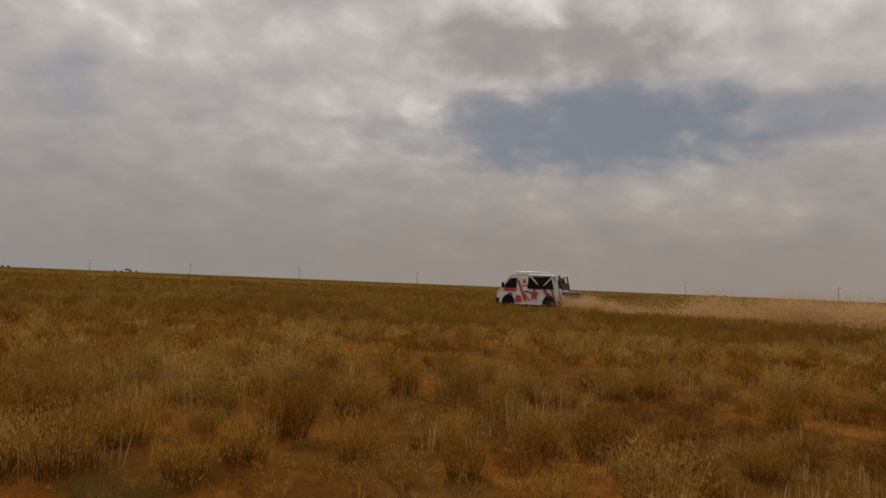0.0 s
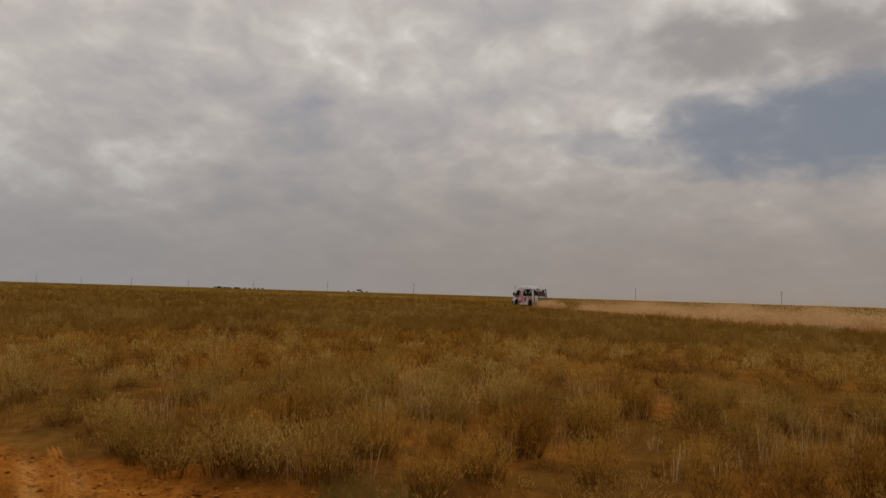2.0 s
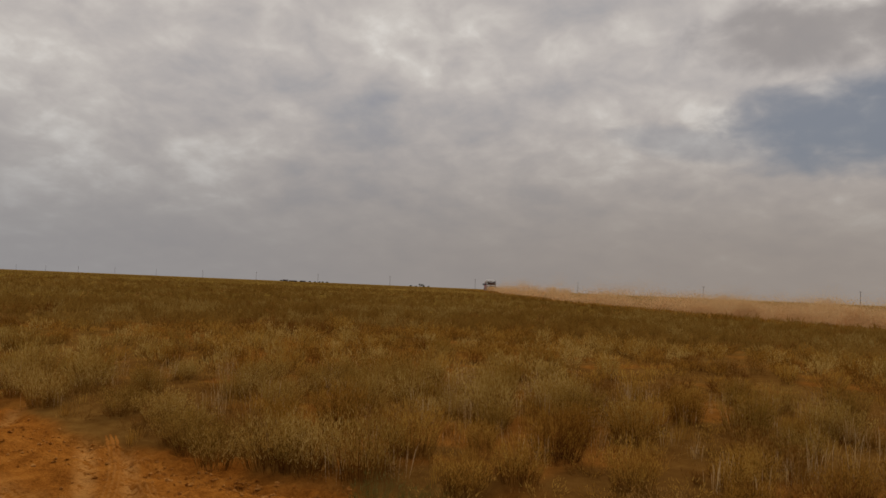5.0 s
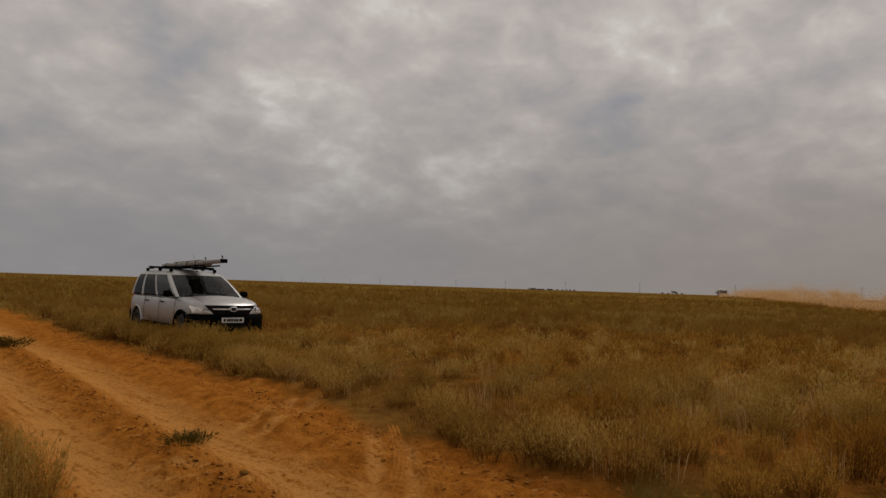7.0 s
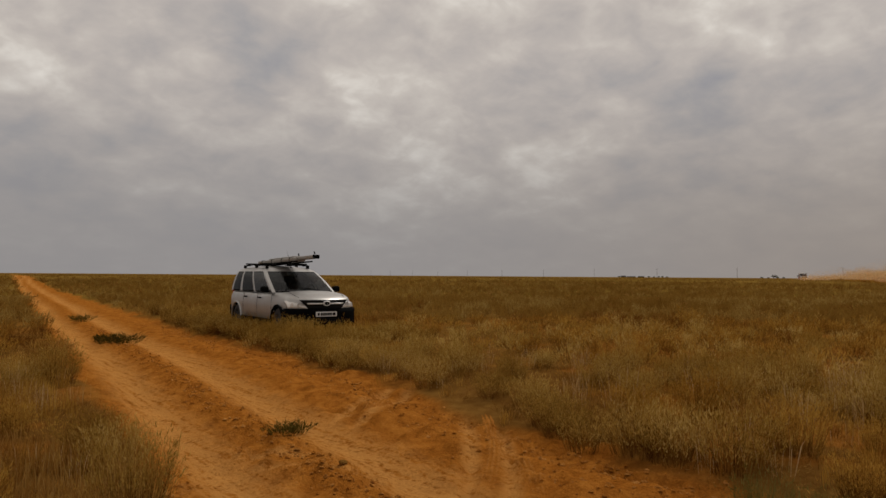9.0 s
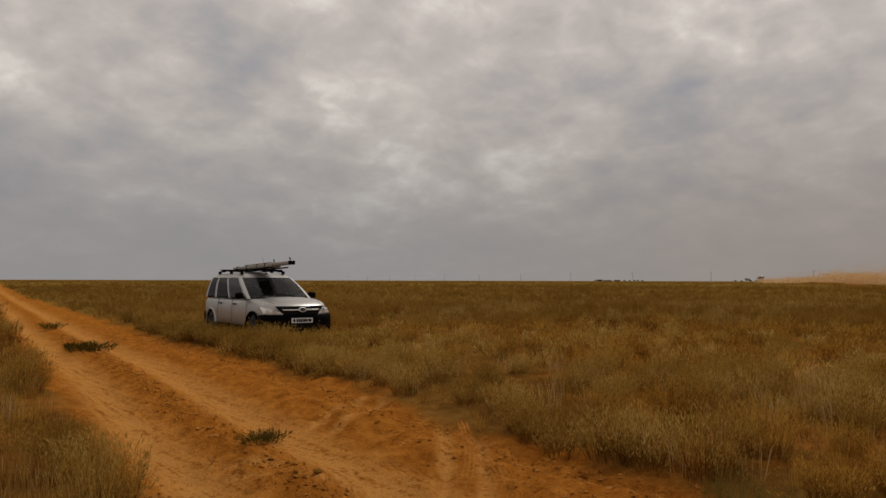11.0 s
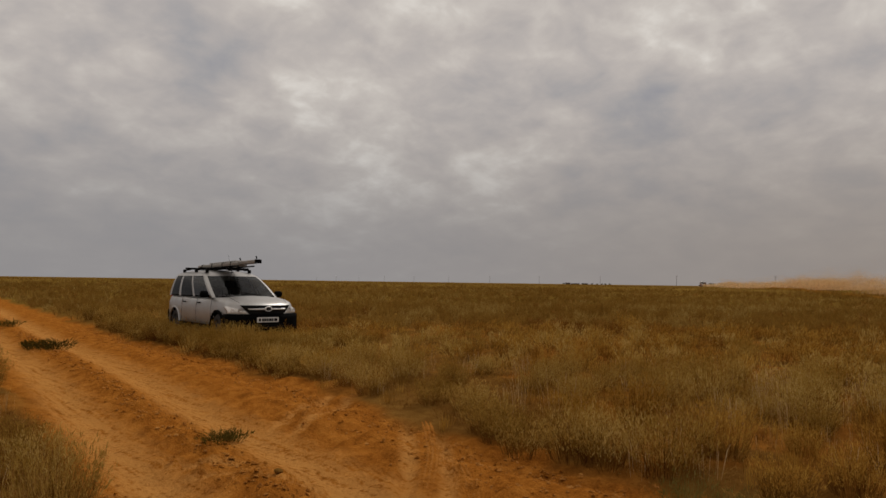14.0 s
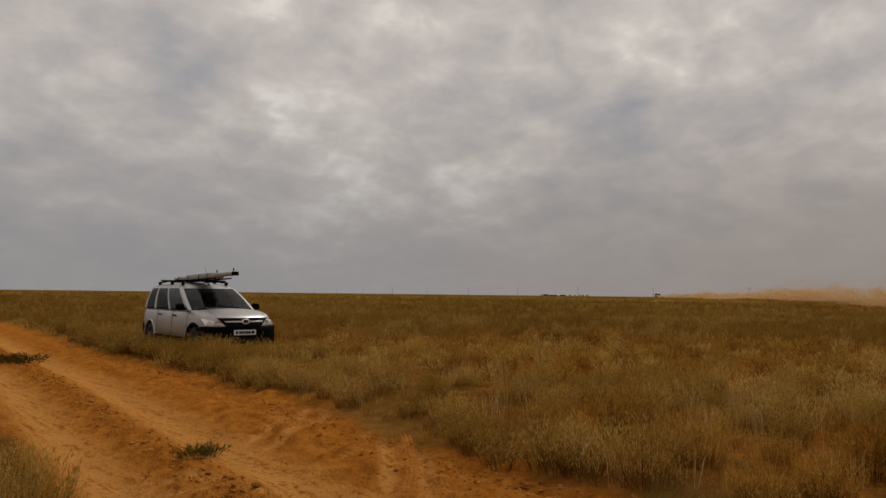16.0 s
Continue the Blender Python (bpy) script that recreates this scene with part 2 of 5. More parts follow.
def ground_material():
    m, tree, add, link, out = material("steppe_ground")
    geo = add("ShaderNodeNewGeometry")
    pos = geo.outputs["Position"]
    attr = add("ShaderNodeAttribute")
    attr.attribute_name = "sand"
    rut = add("ShaderNodeAttribute")
    rut.attribute_name = "rut"
    fine = noise_tex(add, link, pos, 60, 5, 0.65)
    mid = noise_tex(add, link, pos, 5, 5, 0.6)
    wide = noise_tex(add, link, pos, 0.35, 4)
    far = noise_tex(add, link, pos, 0.03, 5)
    # sand
    s1 = ramp(add("ShaderNodeValToRGB"), [(0.34, (0.18, 0.056, 0.007)), (0.5, (0.335, 0.115, 0.016)), (0.66, (0.47, 0.182, 0.030))])
    link(math_node(tree, "ADD", math_node(tree, "MULTIPLY", mid, 0.6), math_node(tree, "MULTIPLY", fine, 0.4)), s1.inputs[0])
    mp = add("ShaderNodeMapping")
    mp.inputs["Rotation"].default_value = (0, 0, radians(6.7))
    mp.inputs["Scale"].default_value = (0.9, 17, 1)
    link(pos, mp.inputs["Vector"])
    streak = noise_tex(add, link, mp.outputs[0], 1.0, 4, 0.6)
    worn = math_node(tree, "MULTIPLY", rut.outputs["Fac"], smooth(tree, math_node(tree, "ADD", math_node(tree, "MULTIPLY", streak, 0.5), math_node(tree, "MULTIPLY", noise_tex(add, link, pos, 20, 4, 0.7), 0.55)), 0.41, 0.55))
    pale = mix_col(tree, math_node(tree, "MULTIPLY", worn, 0.85), s1.outputs[0], (0.54, 0.252, 0.066))
    # litter and soil under the grass
    g1 = ramp(add("ShaderNodeValToRGB"), [(0.3, (0.09, 0.036, 0.007)), (0.5, (0.165, 0.074, 0.015)), (0.7, (0.26, 0.132, 0.030))])
    link(math_node(tree, "ADD", math_node(tree, "MULTIPLY", mid, 0.5), math_node(tree, "MULTIPLY", wide, 0.5)), g1.inputs[0])
    g2 = ramp(add("ShaderNodeValToRGB"), [(0.35, (0.135, 0.076, 0.014)), (0.5, (0.175, 0.102, 0.019)), (0.65, (0.215, 0.125, 0.026))])
    link(far, g2.inputs[0])
    dist = add("ShaderNodeVectorMath")
    dist.operation = "LENGTH"
    link(pos, dist.inputs[0])
    grass = mix_col(tree, smooth(tree, dist.outputs["Value"], 9, 60), g1.outputs[0], g2.outputs[0])
    col = mix_col(tree, attr.outputs["Fac"], grass, pale)
    bsdf = add("ShaderNodeBsdfPrincipled", Roughness=0.95)
    bsdf.inputs["Specular IOR Level"].default_value = 0.0
    link(col, bsdf.inputs["Base Color"])
    bmp = add("ShaderNodeBump", Strength=0.9, Distance=0.05)
    link(math_node(tree, "ADD", math_node(tree, "MULTIPLY", noise_tex(add, link, pos, 22, 6, 0.7), 1.0), math_node(tree, "MULTIPLY", mid, 0.8)), bmp.inputs["Height"])
    link(bmp.outputs[0], bsdf.inputs["Normal"])
    link(bsdf.outputs[0], out.inputs[0])
    return m


def blade_material(name, stops, scale=0.3, jitter=0.35):
    m, tree, add, link, out = material(name)
    geo = add("ShaderNodeNewGeometry")
    patch = noise_tex(add, link, geo.outputs["Position"], scale, 3)
    clump = noise_tex(add, link, geo.outputs["Position"], 2.4, 1)
    isl = geo.outputs["Random Per Island"]
    M = lambda op, a, b: math_node(tree, op, a, b)
    tone = add("ShaderNodeAttribute", )
    tone.attribute_name = "tone"
    f = M("ADD", M("MULTIPLY", M("SUBTRACT", patch, 0.5), 1.0), M("MULTIPLY", M("SUBTRACT", isl, 0.5), jitter * 2))
    f = M("ADD", f, M("MULTIPLY", M("SUBTRACT", clump, 0.5), 0.9))
    f = M("ADD", f, M("MULTIPLY", tone.outputs["Fac"], 0.75))
    own = add("ShaderNodeObjectInfo").outputs["Random"]
    f = M("ADD", f, M("MULTIPLY", M("SUBTRACT", own, 0.5), 0.45))
    cr = ramp(add("ShaderNodeValToRGB"), stops)
    link(math_node(tree, "ADD", f, 0.5, clamp=True), cr.inputs[0])
    dif = add("ShaderNodeBsdfDiffuse", Roughness=0.8)
    tra = add("ShaderNodeBsdfTranslucent")
    link(cr.outputs[0], dif.inputs[0])
    link(cr.outputs[0], tra.inputs[0])
    mx = add("ShaderNodeMixShader", Fac=0.3)
    link(dif.outputs[0], mx.inputs[1])
    link(tra.outputs[0], mx.inputs[2])
    link(mx.outputs[0], out.inputs[0])
    return m


def paint(name, colour, rough=0.5, metal=0.0, dirt=0.15, dirt_colour=(0.32, 0.18, 0.08), scale=3.0, coat=0.0, bumpy=0.0, spec=0.5):
    m, tree, add, link, out = material(name)
    coord = add("ShaderNodeTexCoord").outputs["Object"]
    n1 = noise_tex(add, link, coord, scale, 6, 0.65)
    n2 = noise_tex(add, link, coord, scale * 9, 4)
    k = math_node(tree, "MULTIPLY", smooth(tree, math_node(tree, "ADD", math_node(tree, "MULTIPLY", n1, 0.7), math_node(tree, "MULTIPLY", n2, 0.3)), 0.4, 0.72), dirt)
    bsdf = add("ShaderNodeBsdfPrincipled", Roughness=rough, Metallic=metal)
    bsdf.inputs["Coat Weight"].default_value = coat
    bsdf.inputs["Specular IOR Level"].default_value = spec
    link(mix_col(tree, k, colour, dirt_colour), bsdf.inputs["Base Color"])
    link(math_node(tree, "ADD", math_node(tree, "MULTIPLY", n1, 0.2), rough - 0.1, clamp=True), bsdf.inputs["Roughness"])
    if bumpy:
        b = add("ShaderNodeBump", Strength=bumpy, Distance=0.01)
        link(n2, b.inputs["Height"])
        link(b.outputs[0], bsdf.inputs["Normal"])
    link(bsdf.outputs[0], out.inputs[0])
    return m


def glass(name, tint, gloss=0.75):
    m, tree, add, link, out = material(name)
    fre = add("ShaderNodeFresnel", IOR=1.5)
    tr = add("ShaderNodeBsdfTransparent")
    tr.inputs[0].default_value = (*tint, 1)
    gl = add("ShaderNodeBsdfGlossy", Roughness=0.03)
    mx = add("ShaderNodeMixShader")
    link(math_node(tree, "MULTIPLY", fre.outputs[0], gloss), mx.inputs[0])
    link(tr.outputs[0], mx.inputs[1])
    link(gl.outputs[0], mx.inputs[2])
    link(mx.outputs[0], out.inputs[0])
    return m


GROUND = ground_material()
# Brown stems, coloured darker still to put shade at the plants' bases.
STEM = blade_material("dry_stems_base_shade", [(0.0, (0.07, 0.024, 0.004)), (0.4, (0.13, 0.052, 0.008)), (0.75, (0.21, 0.098, 0.016)), (1.0, (0.30, 0.16, 0.032))])
GOLD = blade_material("dry_grass", [(0.0, (0.20, 0.082, 0.012)), (0.25, (0.33, 0.155, 0.023)), (0.5, (0.43, 0.226, 0.038)), (0.75, (0.49, 0.275, 0.048)), (1.0, (0.60, 0.37, 0.08))], jitter=0.36)
GREY = blade_material("wormwood_leaf", [(0.0, (0.24, 0.135, 0.022)), (0.4, (0.375, 0.212, 0.040)), (0.7, (0.465, 0.295, 0.070)), (1.0, (0.61, 0.425, 0.13))], 0.8, jitter=0.36)
RUST = blade_material("rusty_herbs", [(0.0, (0.13, 0.045, 0.008)), (0.4, (0.24, 0.10, 0.018)), (0.7, (0.34, 0.17, 0.035)), (1.0, (0.46, 0.27, 0.075))], 0.8)
# Shaded copy of dry_grass: distant fields are dimmed by a darker colour.
FAR_GOLD_DIM = blade_material("far_dry_grass_dimmed", [(0.0, (0.20, 0.098, 0.017)), (0.35, (0.265, 0.140, 0.026)), (0.7, (0.315, 0.180, 0.038)), (1.0, (0.38, 0.235, 0.06))], 0.06, jitter=0.18)
STRAW = blade_material("pale_straw", [(0.0, (0.36, 0.20, 0.06)), (0.5, (0.50, 0.32, 0.12)), (1.0, (0.66, 0.48, 0.24))], 0.8, jitter=0.4)
# Shaded copy of wormwood_leaf; the dimming far off lies in its colour.
FAR_GREY_DIM = blade_material("far_wormwood_dimmed", [(0.0, (0.23, 0.120, 0.022)), (0.4, (0.30, 0.172, 0.037)), (0.7, (0.36, 0.222, 0.056)), (1.0, (0.44, 0.30, 0.09))], 0.1, jitter=0.2)
WEED = blade_material("dark_weed", [(0.0, (0.045, 0.032, 0.006)), (0.5, (0.08, 0.058, 0.010)), (1.0, (0.14, 0.10, 0.02))], 0.8)
GREEN = blade_material("green_shoots", [(0.0, (0.10, 0.068, 0.012)), (0.5, (0.165, 0.125, 0.028)), (1.0, (0.25, 0.20, 0.06))], 0.8)


# ---------------------------------------------------------------- the ground
def make_ground():
    az = np.concatenate([np.arange(-36, 92, 0.28), np.arange(92, 324, 4.0)])
    rad = np.concatenate([1.2 * 1.04 ** np.arange(0, 24), 3.0 * 1.0125 ** np.arange(0, 130), 15.1 * 1.031 ** np.arange(0, 186)])
    a = np.radians(az)
    X = -np.sin(a)[None, :] * rad[:, None]
    Y = np.cos(a)[None, :] * rad[:, None]
    Z = height(X, Y)
    n, k = X.shape
    verts = np.stack([X, Y, Z], -1).reshape(-1, 3)
    i, j = np.meshgrid(np.arange(n - 1), np.arange(k), indexing="ij")
    q = (j + 1) % k
    faces = np.stack([i * k + j, i * k + q, (i + 1) * k + q, (i + 1) * k + j], -1).reshape(-1, 4)[:, ::-1]
    verts = np.vstack([verts, [[0, 0, height(0, 0)]]])
    me = array_mesh("ground", verts, faces, GROUND, True)
    ob = new("ground", me)
    x, y = verts[:, 0], verts[:, 1]
    d = across(x, y) + 0.16 * (vnoise(x, 3 * y, 6) - 0.5)
    sand = bare(x, y) * (1 - step(np.hypot(x, y), 150, 400))
    # bare patches between the tufts
    sand = np.maximum(sand, 0.5 * step(0.6 * vnoise(x, y, 1.6) + 0.4 * vnoise(x, y, 0.5), 0.52, 0.68) * (1 - step(np.hypot(x, y), 14, 34)))
    rut = np.maximum(bump(d, 0.62, 0.5), bump(d, 1.88, 0.55)) * sand
    # the racing line, worn bare
    rr = np.hypot(x, y)
    sel = np.where((rr > 22) & (rr < 300) & (y > 15))[0]
    line = np.array([course(-2.4 + 0.1 * k) for k in range(130)])
    near = np.full(len(x), 1e3)
    for c in np.array_split(sel, 20):
        near[c] = np.sqrt(((x[c, None] - line[None, :, 0]) ** 2 + (y[c, None] - line[None, :, 1]) ** 2).min(1))
    sand = np.maximum(sand, 1 - step(near, 1.3, 2.4))
    for a, b in CROSSINGS:
        side, along, n = near_line(x, y, a, b)
        on = step(along, -0.3, 0.2) * (1 - step(along, n - 0.2, n + 0.3))
        rut = np.maximum(rut, 0.9 * np.maximum(bump(side, -0.16, 0.13), bump(side, 0.16, 0.13)) * on * sand)
    for key, v in (("sand", sand), ("rut", rut)):
        me.attributes.new(key, "FLOAT", "POINT").data.foreach_set("value", v.astype(np.float32))
    tagged(ob, "dry sandy steppe soil with a rutted dirt road", "ground", kind="structure")
    # the small disc under the camera
    me2 = link_mesh("ground_core", [(*v,) for v in verts[:k]] + [(0, 0, float(height(0, 0)))], [(j, (j + 1) % k, k) for j in range(k)], GROUND)
    core = new("ground_core", me2)
    core.parent = ob


make_ground()


# ---------------------------------------------------------------- grass
def blades(x, y, z, h, w, lean, turn, segs, seed_head=False):
    """Tapered, leaning blades: arrays of the roots, heights, widths, leans (metres) and directions."""
    n = len(x)
    face = turn + RNG.normal(0, 0.9, n)
    side = np.stack([np.cos(face + 1.57), np.sin(face + 1.57), np.zeros(n)], -1)
    fwd = np.stack([np.cos(turn), np.sin(turn), np.zeros(n)], -1)
    root = np.stack([x, y, z], -1)
    up = np.array([0, 0, 1.0])
    tip = root + fwd * lean[:, None] + up * h[:, None]
    k0, k1, at, sag = (0.35, 1.1, 0.80, 0.62) if seed_head else (1.0, 0.85, 0.58, 0.36)
    a, b = root - side * w[:, None] * k0 / 2, root + side * w[:, None] * k0 / 2
    if segs == 1:
        v = np.stack([a, b, tip], 1).reshape(-1, 3)
        f = np.arange(3 * n).reshape(-1, 3)
    else:
        mid = root + fwd * (lean * sag)[:, None] + up * (h * at)[:, None]
        c, d = mid - side * w[:, None] * k1 / 2, mid + side * w[:, None] * k1 / 2
        v = np.stack([a, b, c, d, tip], 1).reshape(-1, 3)
        o = 5 * np.arange(n)[:, None]
        f = np.concatenate([o + [0, 1, 3], o + [0, 3, 2], o + [2, 3, 4]], 0)
    return v, f


def sector(n, r0, r1, az0, az1):
    r = np.sqrt(RNG.random(n) * (r1 * r1 - r0 * r0) + r0 * r0)
    a = np.radians(az0 + (az1 - az0) * RNG.random(n))
    return -np.sin(a) * r, np.cos(a) * r


def in_grass(x, y):
    return RNG.random(len(x)) > bare(x, y) * 1.02


def off_car(x, y):
    cx, cy = x - CAR[0], y - CAR[1]
    c, s = math.cos(radians(CAR[3])), math.sin(radians(CAR[3]))
    return ~((abs(cx * c + cy * s) < 2.15) & (abs(-cx * s + cy * c) < 0.80))


def tufts(x, y, size, count, spread, width, segs, seed_head=False, fan=0.42):
    """Fans of blades round each root."""
    n = len(x)
    m = n * count
    rad = spread * np.abs(RNG.normal(0, 1, m)) * np.repeat(0.6 + size / size.mean() * 0.4, count)
    turn = RNG.random(m) * 6.2832
    bx, by = np.repeat(x, count) + np.cos(turn) * rad, np.repeat(y, count) + np.sin(turn) * rad
    h = np.repeat(size, count) * (0.42 + 0.60 * RNG.random(m) ** 0.8)
    lean = h * (0.05 + fan * RNG.random(m) * (0.4 + rad / spread * 0.6)).clip(0, 1.1)
    w = width * (0.6 + 0.8 * RNG.random(m))
    return blades(bx, by, height(bx, by) - 0.012, h, w, lean, turn + RNG.normal(0, 0.5, m), segs, seed_head)


def leaflets(x, y, z, h, lean, turn, count, leaf, low=0.28):
    """Small leaves and seeds along the stems that blades() draws from the same numbers."""
    n = len(x)
    k = RNG.integers(0, n, count)
    at = low + (1.03 - low) * RNG.random(count)
    p = np.stack([x[k] + np.cos(turn[k]) * lean[k] * at ** 1.6, y[k] + np.sin(turn[k]) * lean[k] * at ** 1.6, z[k] + h[k] * at], -1)
    p += RNG.normal(0, 1, (count, 3)) * leaf * np.array([0.75, 0.75, 0.3])
    d = RNG.normal(0, 0.75, (count, 3)) + np.array([0, 0, 1.25])
    d /= np.linalg.norm(d, axis=1, keepdims=True)
    e = np.cross(d, RNG.normal(0, 1, (count, 3)))
    e /= np.linalg.norm(e, axis=1, keepdims=True) + 1e-9
    s = leaf * (0.5 + RNG.random((count, 1)))
    v = np.stack([p - e * s * 0.16, p + e * s * 0.16, p + d * s * 1.7], 1).reshape(-1, 3)
    return v, np.arange(3 * count).reshape(-1, 3)


def leafy(x, y, size, stems, leaves, spread, width, leaf, fan=0.5, ground=True):
    """Bushy tufts: leaning stems set with small leaves."""
    n = len(x)
    m = n * stems
    rad = spread * np.sqrt(RNG.random(m)) * 1.6
    turn = RNG.random(m) * 6.2832
    bx, by = np.repeat(x, stems) + np.cos(turn) * rad, np.repeat(y, stems) + np.sin(turn) * rad
    h = np.repeat(size, stems) * (0.45 + 0.6 * RNG.random(m)) * (1 - 0.25 * rad / (spread * 1.6))
    lean = h * (0.04 + fan * (0.25 + 0.75 * rad / (spread * 1.6)) * RNG.random(m))
    z = height(bx, by) - 0.012 if ground else np.full(m, -0.02)
    turn = turn + RNG.normal(0, 0.45, m)
    v1, f1 = blades(bx, by, z, h, width * (0.6 + 0.8 * RNG.random(m)), lean, turn, 1)
    v2, f2 = leaflets(bx, by, z, h, lean, turn, n * leaves, leaf)
    return np.vstack([v1, v2]), np.vstack([f1, f2 + len(v1)]), len(f1)


def mounds(x, y, cell):
    """The nearest of many rounded plant cushions, about one a cell: distance over its radius, and a number of its own."""
    x, y = np.asarray(x, np.float32), np.asarray(y, np.float32)
    i0, j0 = np.floor(x / cell), np.floor(y / cell)
    best, own = np.full(x.shape, 9.0, np.float32), np.zeros(x.shape, np.float32)
    def h(i, j, a):
        q = np.sin((i * 12.9898 + j * 78.233 + a * 37.7).astype(np.float64)) * 43758.5453
        return (q - np.floor(q)).astype(np.float32)
    for di in (-1, 0, 1):
        for dj in (-1, 0, 1):
            i, j = i0 + di, j0 + dj
            r = cell * (0.34 + 0.34 * h(i, j, 3))
            d = np.hypot(x - (i + 0.15 + 0.7 * h(i, j, 1)) * cell, y - (j + 0.15 + 0.7 * h(i, j, 2)) * cell) / r
            near = d < best
            best = np.where(near, d, best)
            own = np.where(near, h(i, j, 4), own)
    return best, own


def add_tone(me, v, cell):
    me.attributes.new("tone", "FLOAT", "POINT").data.foreach_set("value", (mounds(v[:, 0], v[:, 1], cell)[1] - 0.5).astype(np.float32))


def grass_field(name, r0, r1, per_m2, count, segs, width, tall, spread, mat, label, az=(-38, 90), pick=None, seed_head=False, patch=0.0, fan=0.42, leaf=0.0, leaves=0, cell=0.0):
    area = math.radians(az[1] - az[0]) / 2 * (r1 * r1 - r0 * r0)
    x, y = sector(int(area * per_m2), r0, r1, *az)
    lush = 0.5 * vnoise(x, y, 2.1) + 0.5 * vnoise(x, y, 0.75)
    keep = in_grass(x, y) & (RNG.random(len(x)) < (0.30 if r1 < 10 else 0.08) + 1.1 * step(lush, 0.30 + patch, 0.66)) & off_car(x, y)
    if r0 < 60:
        keep &= racing_gap(x, y)
    if pick is not None:
        keep &= pick(x, y)
    dome = np.ones(len(x))
    if cell:
        d, own = mounds(x, y, cell)
        keep &= (d < 1.0) | (RNG.random(len(x)) < 0.07)
        dome = (0.42 + 0.72 * np.sqrt(np.clip(1 - d * d, 0, 1))) * (0.8 + 0.4 * own)
    x, y, lush, dome = x[keep], y[keep], lush[keep], dome[keep]
    size = tall * (0.35 + 1.15 * lush) * (0.75 + 0.5 * RNG.random(len(x))) * dome
    if leaf:
        v, f, k = leafy(x, y, size, count, leaves, spread, width, leaf, fan)
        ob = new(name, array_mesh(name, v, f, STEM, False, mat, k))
        add_tone(ob.data, v, cell or 0.55)
    else:
        v, f = tufts(x, y, size, count, spread, width, segs, seed_head, fan)
        ob = new(name, array_mesh(name, v, f, mat))
        add_tone(ob.data, v, cell or 0.55)
    return tagged(ob, label, "grass", kind="stuff")


LINE = np.array([course(-2.4 + 0.1 * k) for k in range(60)])


def racing_gap(x, y):
    far = np.full(len(x), 1e3)
    sel = np.where((np.hypot(x, y) > 22) & (y > 15))[0]
    for c in np.array_split(sel, 30):
        if len(c):
            far[c] = np.sqrt(((x[c, None] - LINE[None, :, 0]) ** 2 + (y[c, None] - LINE[None, :, 1]) ** 2).min(1))
    return far > 1.7


def cushion(cx, cy, wide, tall, stems, leaves, width, leaf, ground=True):
    """Rounded plants: stems fanning out from each root, set with narrow upright leaves. Also gives the plant each face belongs to."""
    n = len(cx)
    m = n * stems
    k = np.repeat(np.arange(n), stems)
    turn = RNG.random(m) * 6.2832
    q = np.sqrt(RNG.random(m))
    bx, by = cx[k] + np.cos(turn) * q * 0.56 * wide[k], cy[k] + np.sin(turn) * q * 0.56 * wide[k]
    h = tall[k] * (0.52 + 0.48 * np.sqrt(1 - 0.9 * q * q)) * (0.72 + 0.36 * RNG.random(m))
    lean = q * 0.42 * wide[k] * (0.5 + 0.7 * RNG.random(m)) + 0.015
    z = (height(bx, by) if ground else np.zeros(m)) - 0.015
    turn = turn + RNG.normal(0, 0.4, m)
    v1, f1 = blades(bx, by, z, h, width * (0.6 + 0.8 * RNG.random(m)), lean, turn, 1)
    j = np.repeat(np.arange(n), leaves) * stems + RNG.integers(0, stems, n * leaves)
    at = 0.26 + 0.78 * RNG.random(len(j)) ** 0.85
    run = np.stack([np.cos(turn[j]) * lean[j], np.sin(turn[j]) * lean[j], h[j]], -1)
    p = np.stack([bx[j], by[j], z[j]], -1) + run * np.stack([at ** 1.5, at ** 1.5, at], -1)
    p += RNG.normal(0, 1, p.shape) * leaf * np.array([0.7, 0.7, 0.25])
    d = run / np.linalg.norm(run, axis=1, keepdims=True) + RNG.normal(0, 0.30, p.shape)
    d /= np.linalg.norm(d, axis=1, keepdims=True)
    e = np.cross(d, RNG.normal(0, 1, p.shape))
    e /= np.linalg.norm(e, axis=1, keepdims=True) + 1e-9
    s = leaf * (0.5 + RNG.random((len(j), 1)))
    v2 = np.stack([p - e * s * 0.17, p + e * s * 0.17, p + d * s * 1.9], 1).reshape(-1, 3)
    v = np.vstack([v1, v2])
    owner = np.concatenate([np.repeat(k, 3), np.repeat(j // stems, 3)])
    return v, np.arange(len(v)).reshape(-1, 3), len(f1), owner


def roots(r0, r1, cell, az0, az1, seed):
    """Places for plants about a cell apart, off the road, the racing line and the car."""
    g = np.random.default_rng(seed)
    a = np.arange(-r1, r1, cell)
    x, y = [q.ravel() for q in np.meshgrid(a, a)]
    x, y = x + g.uniform(-0.42, 0.42, len(x)) * cell, y + g.uniform(-0.42, 0.42, len(y)) * cell
    r, az = np.hypot(x, y), np.degrees(np.arctan2(-x, y))
    keep = (r > r0) & (r < r1) & (az > az0) & (az < az1)
    x, y = x[keep], y[keep]
    keep = (bare(x, y) < 0.15) & off_car(x, y) & racing_gap(x, y)
    return x[keep], y[keep], g


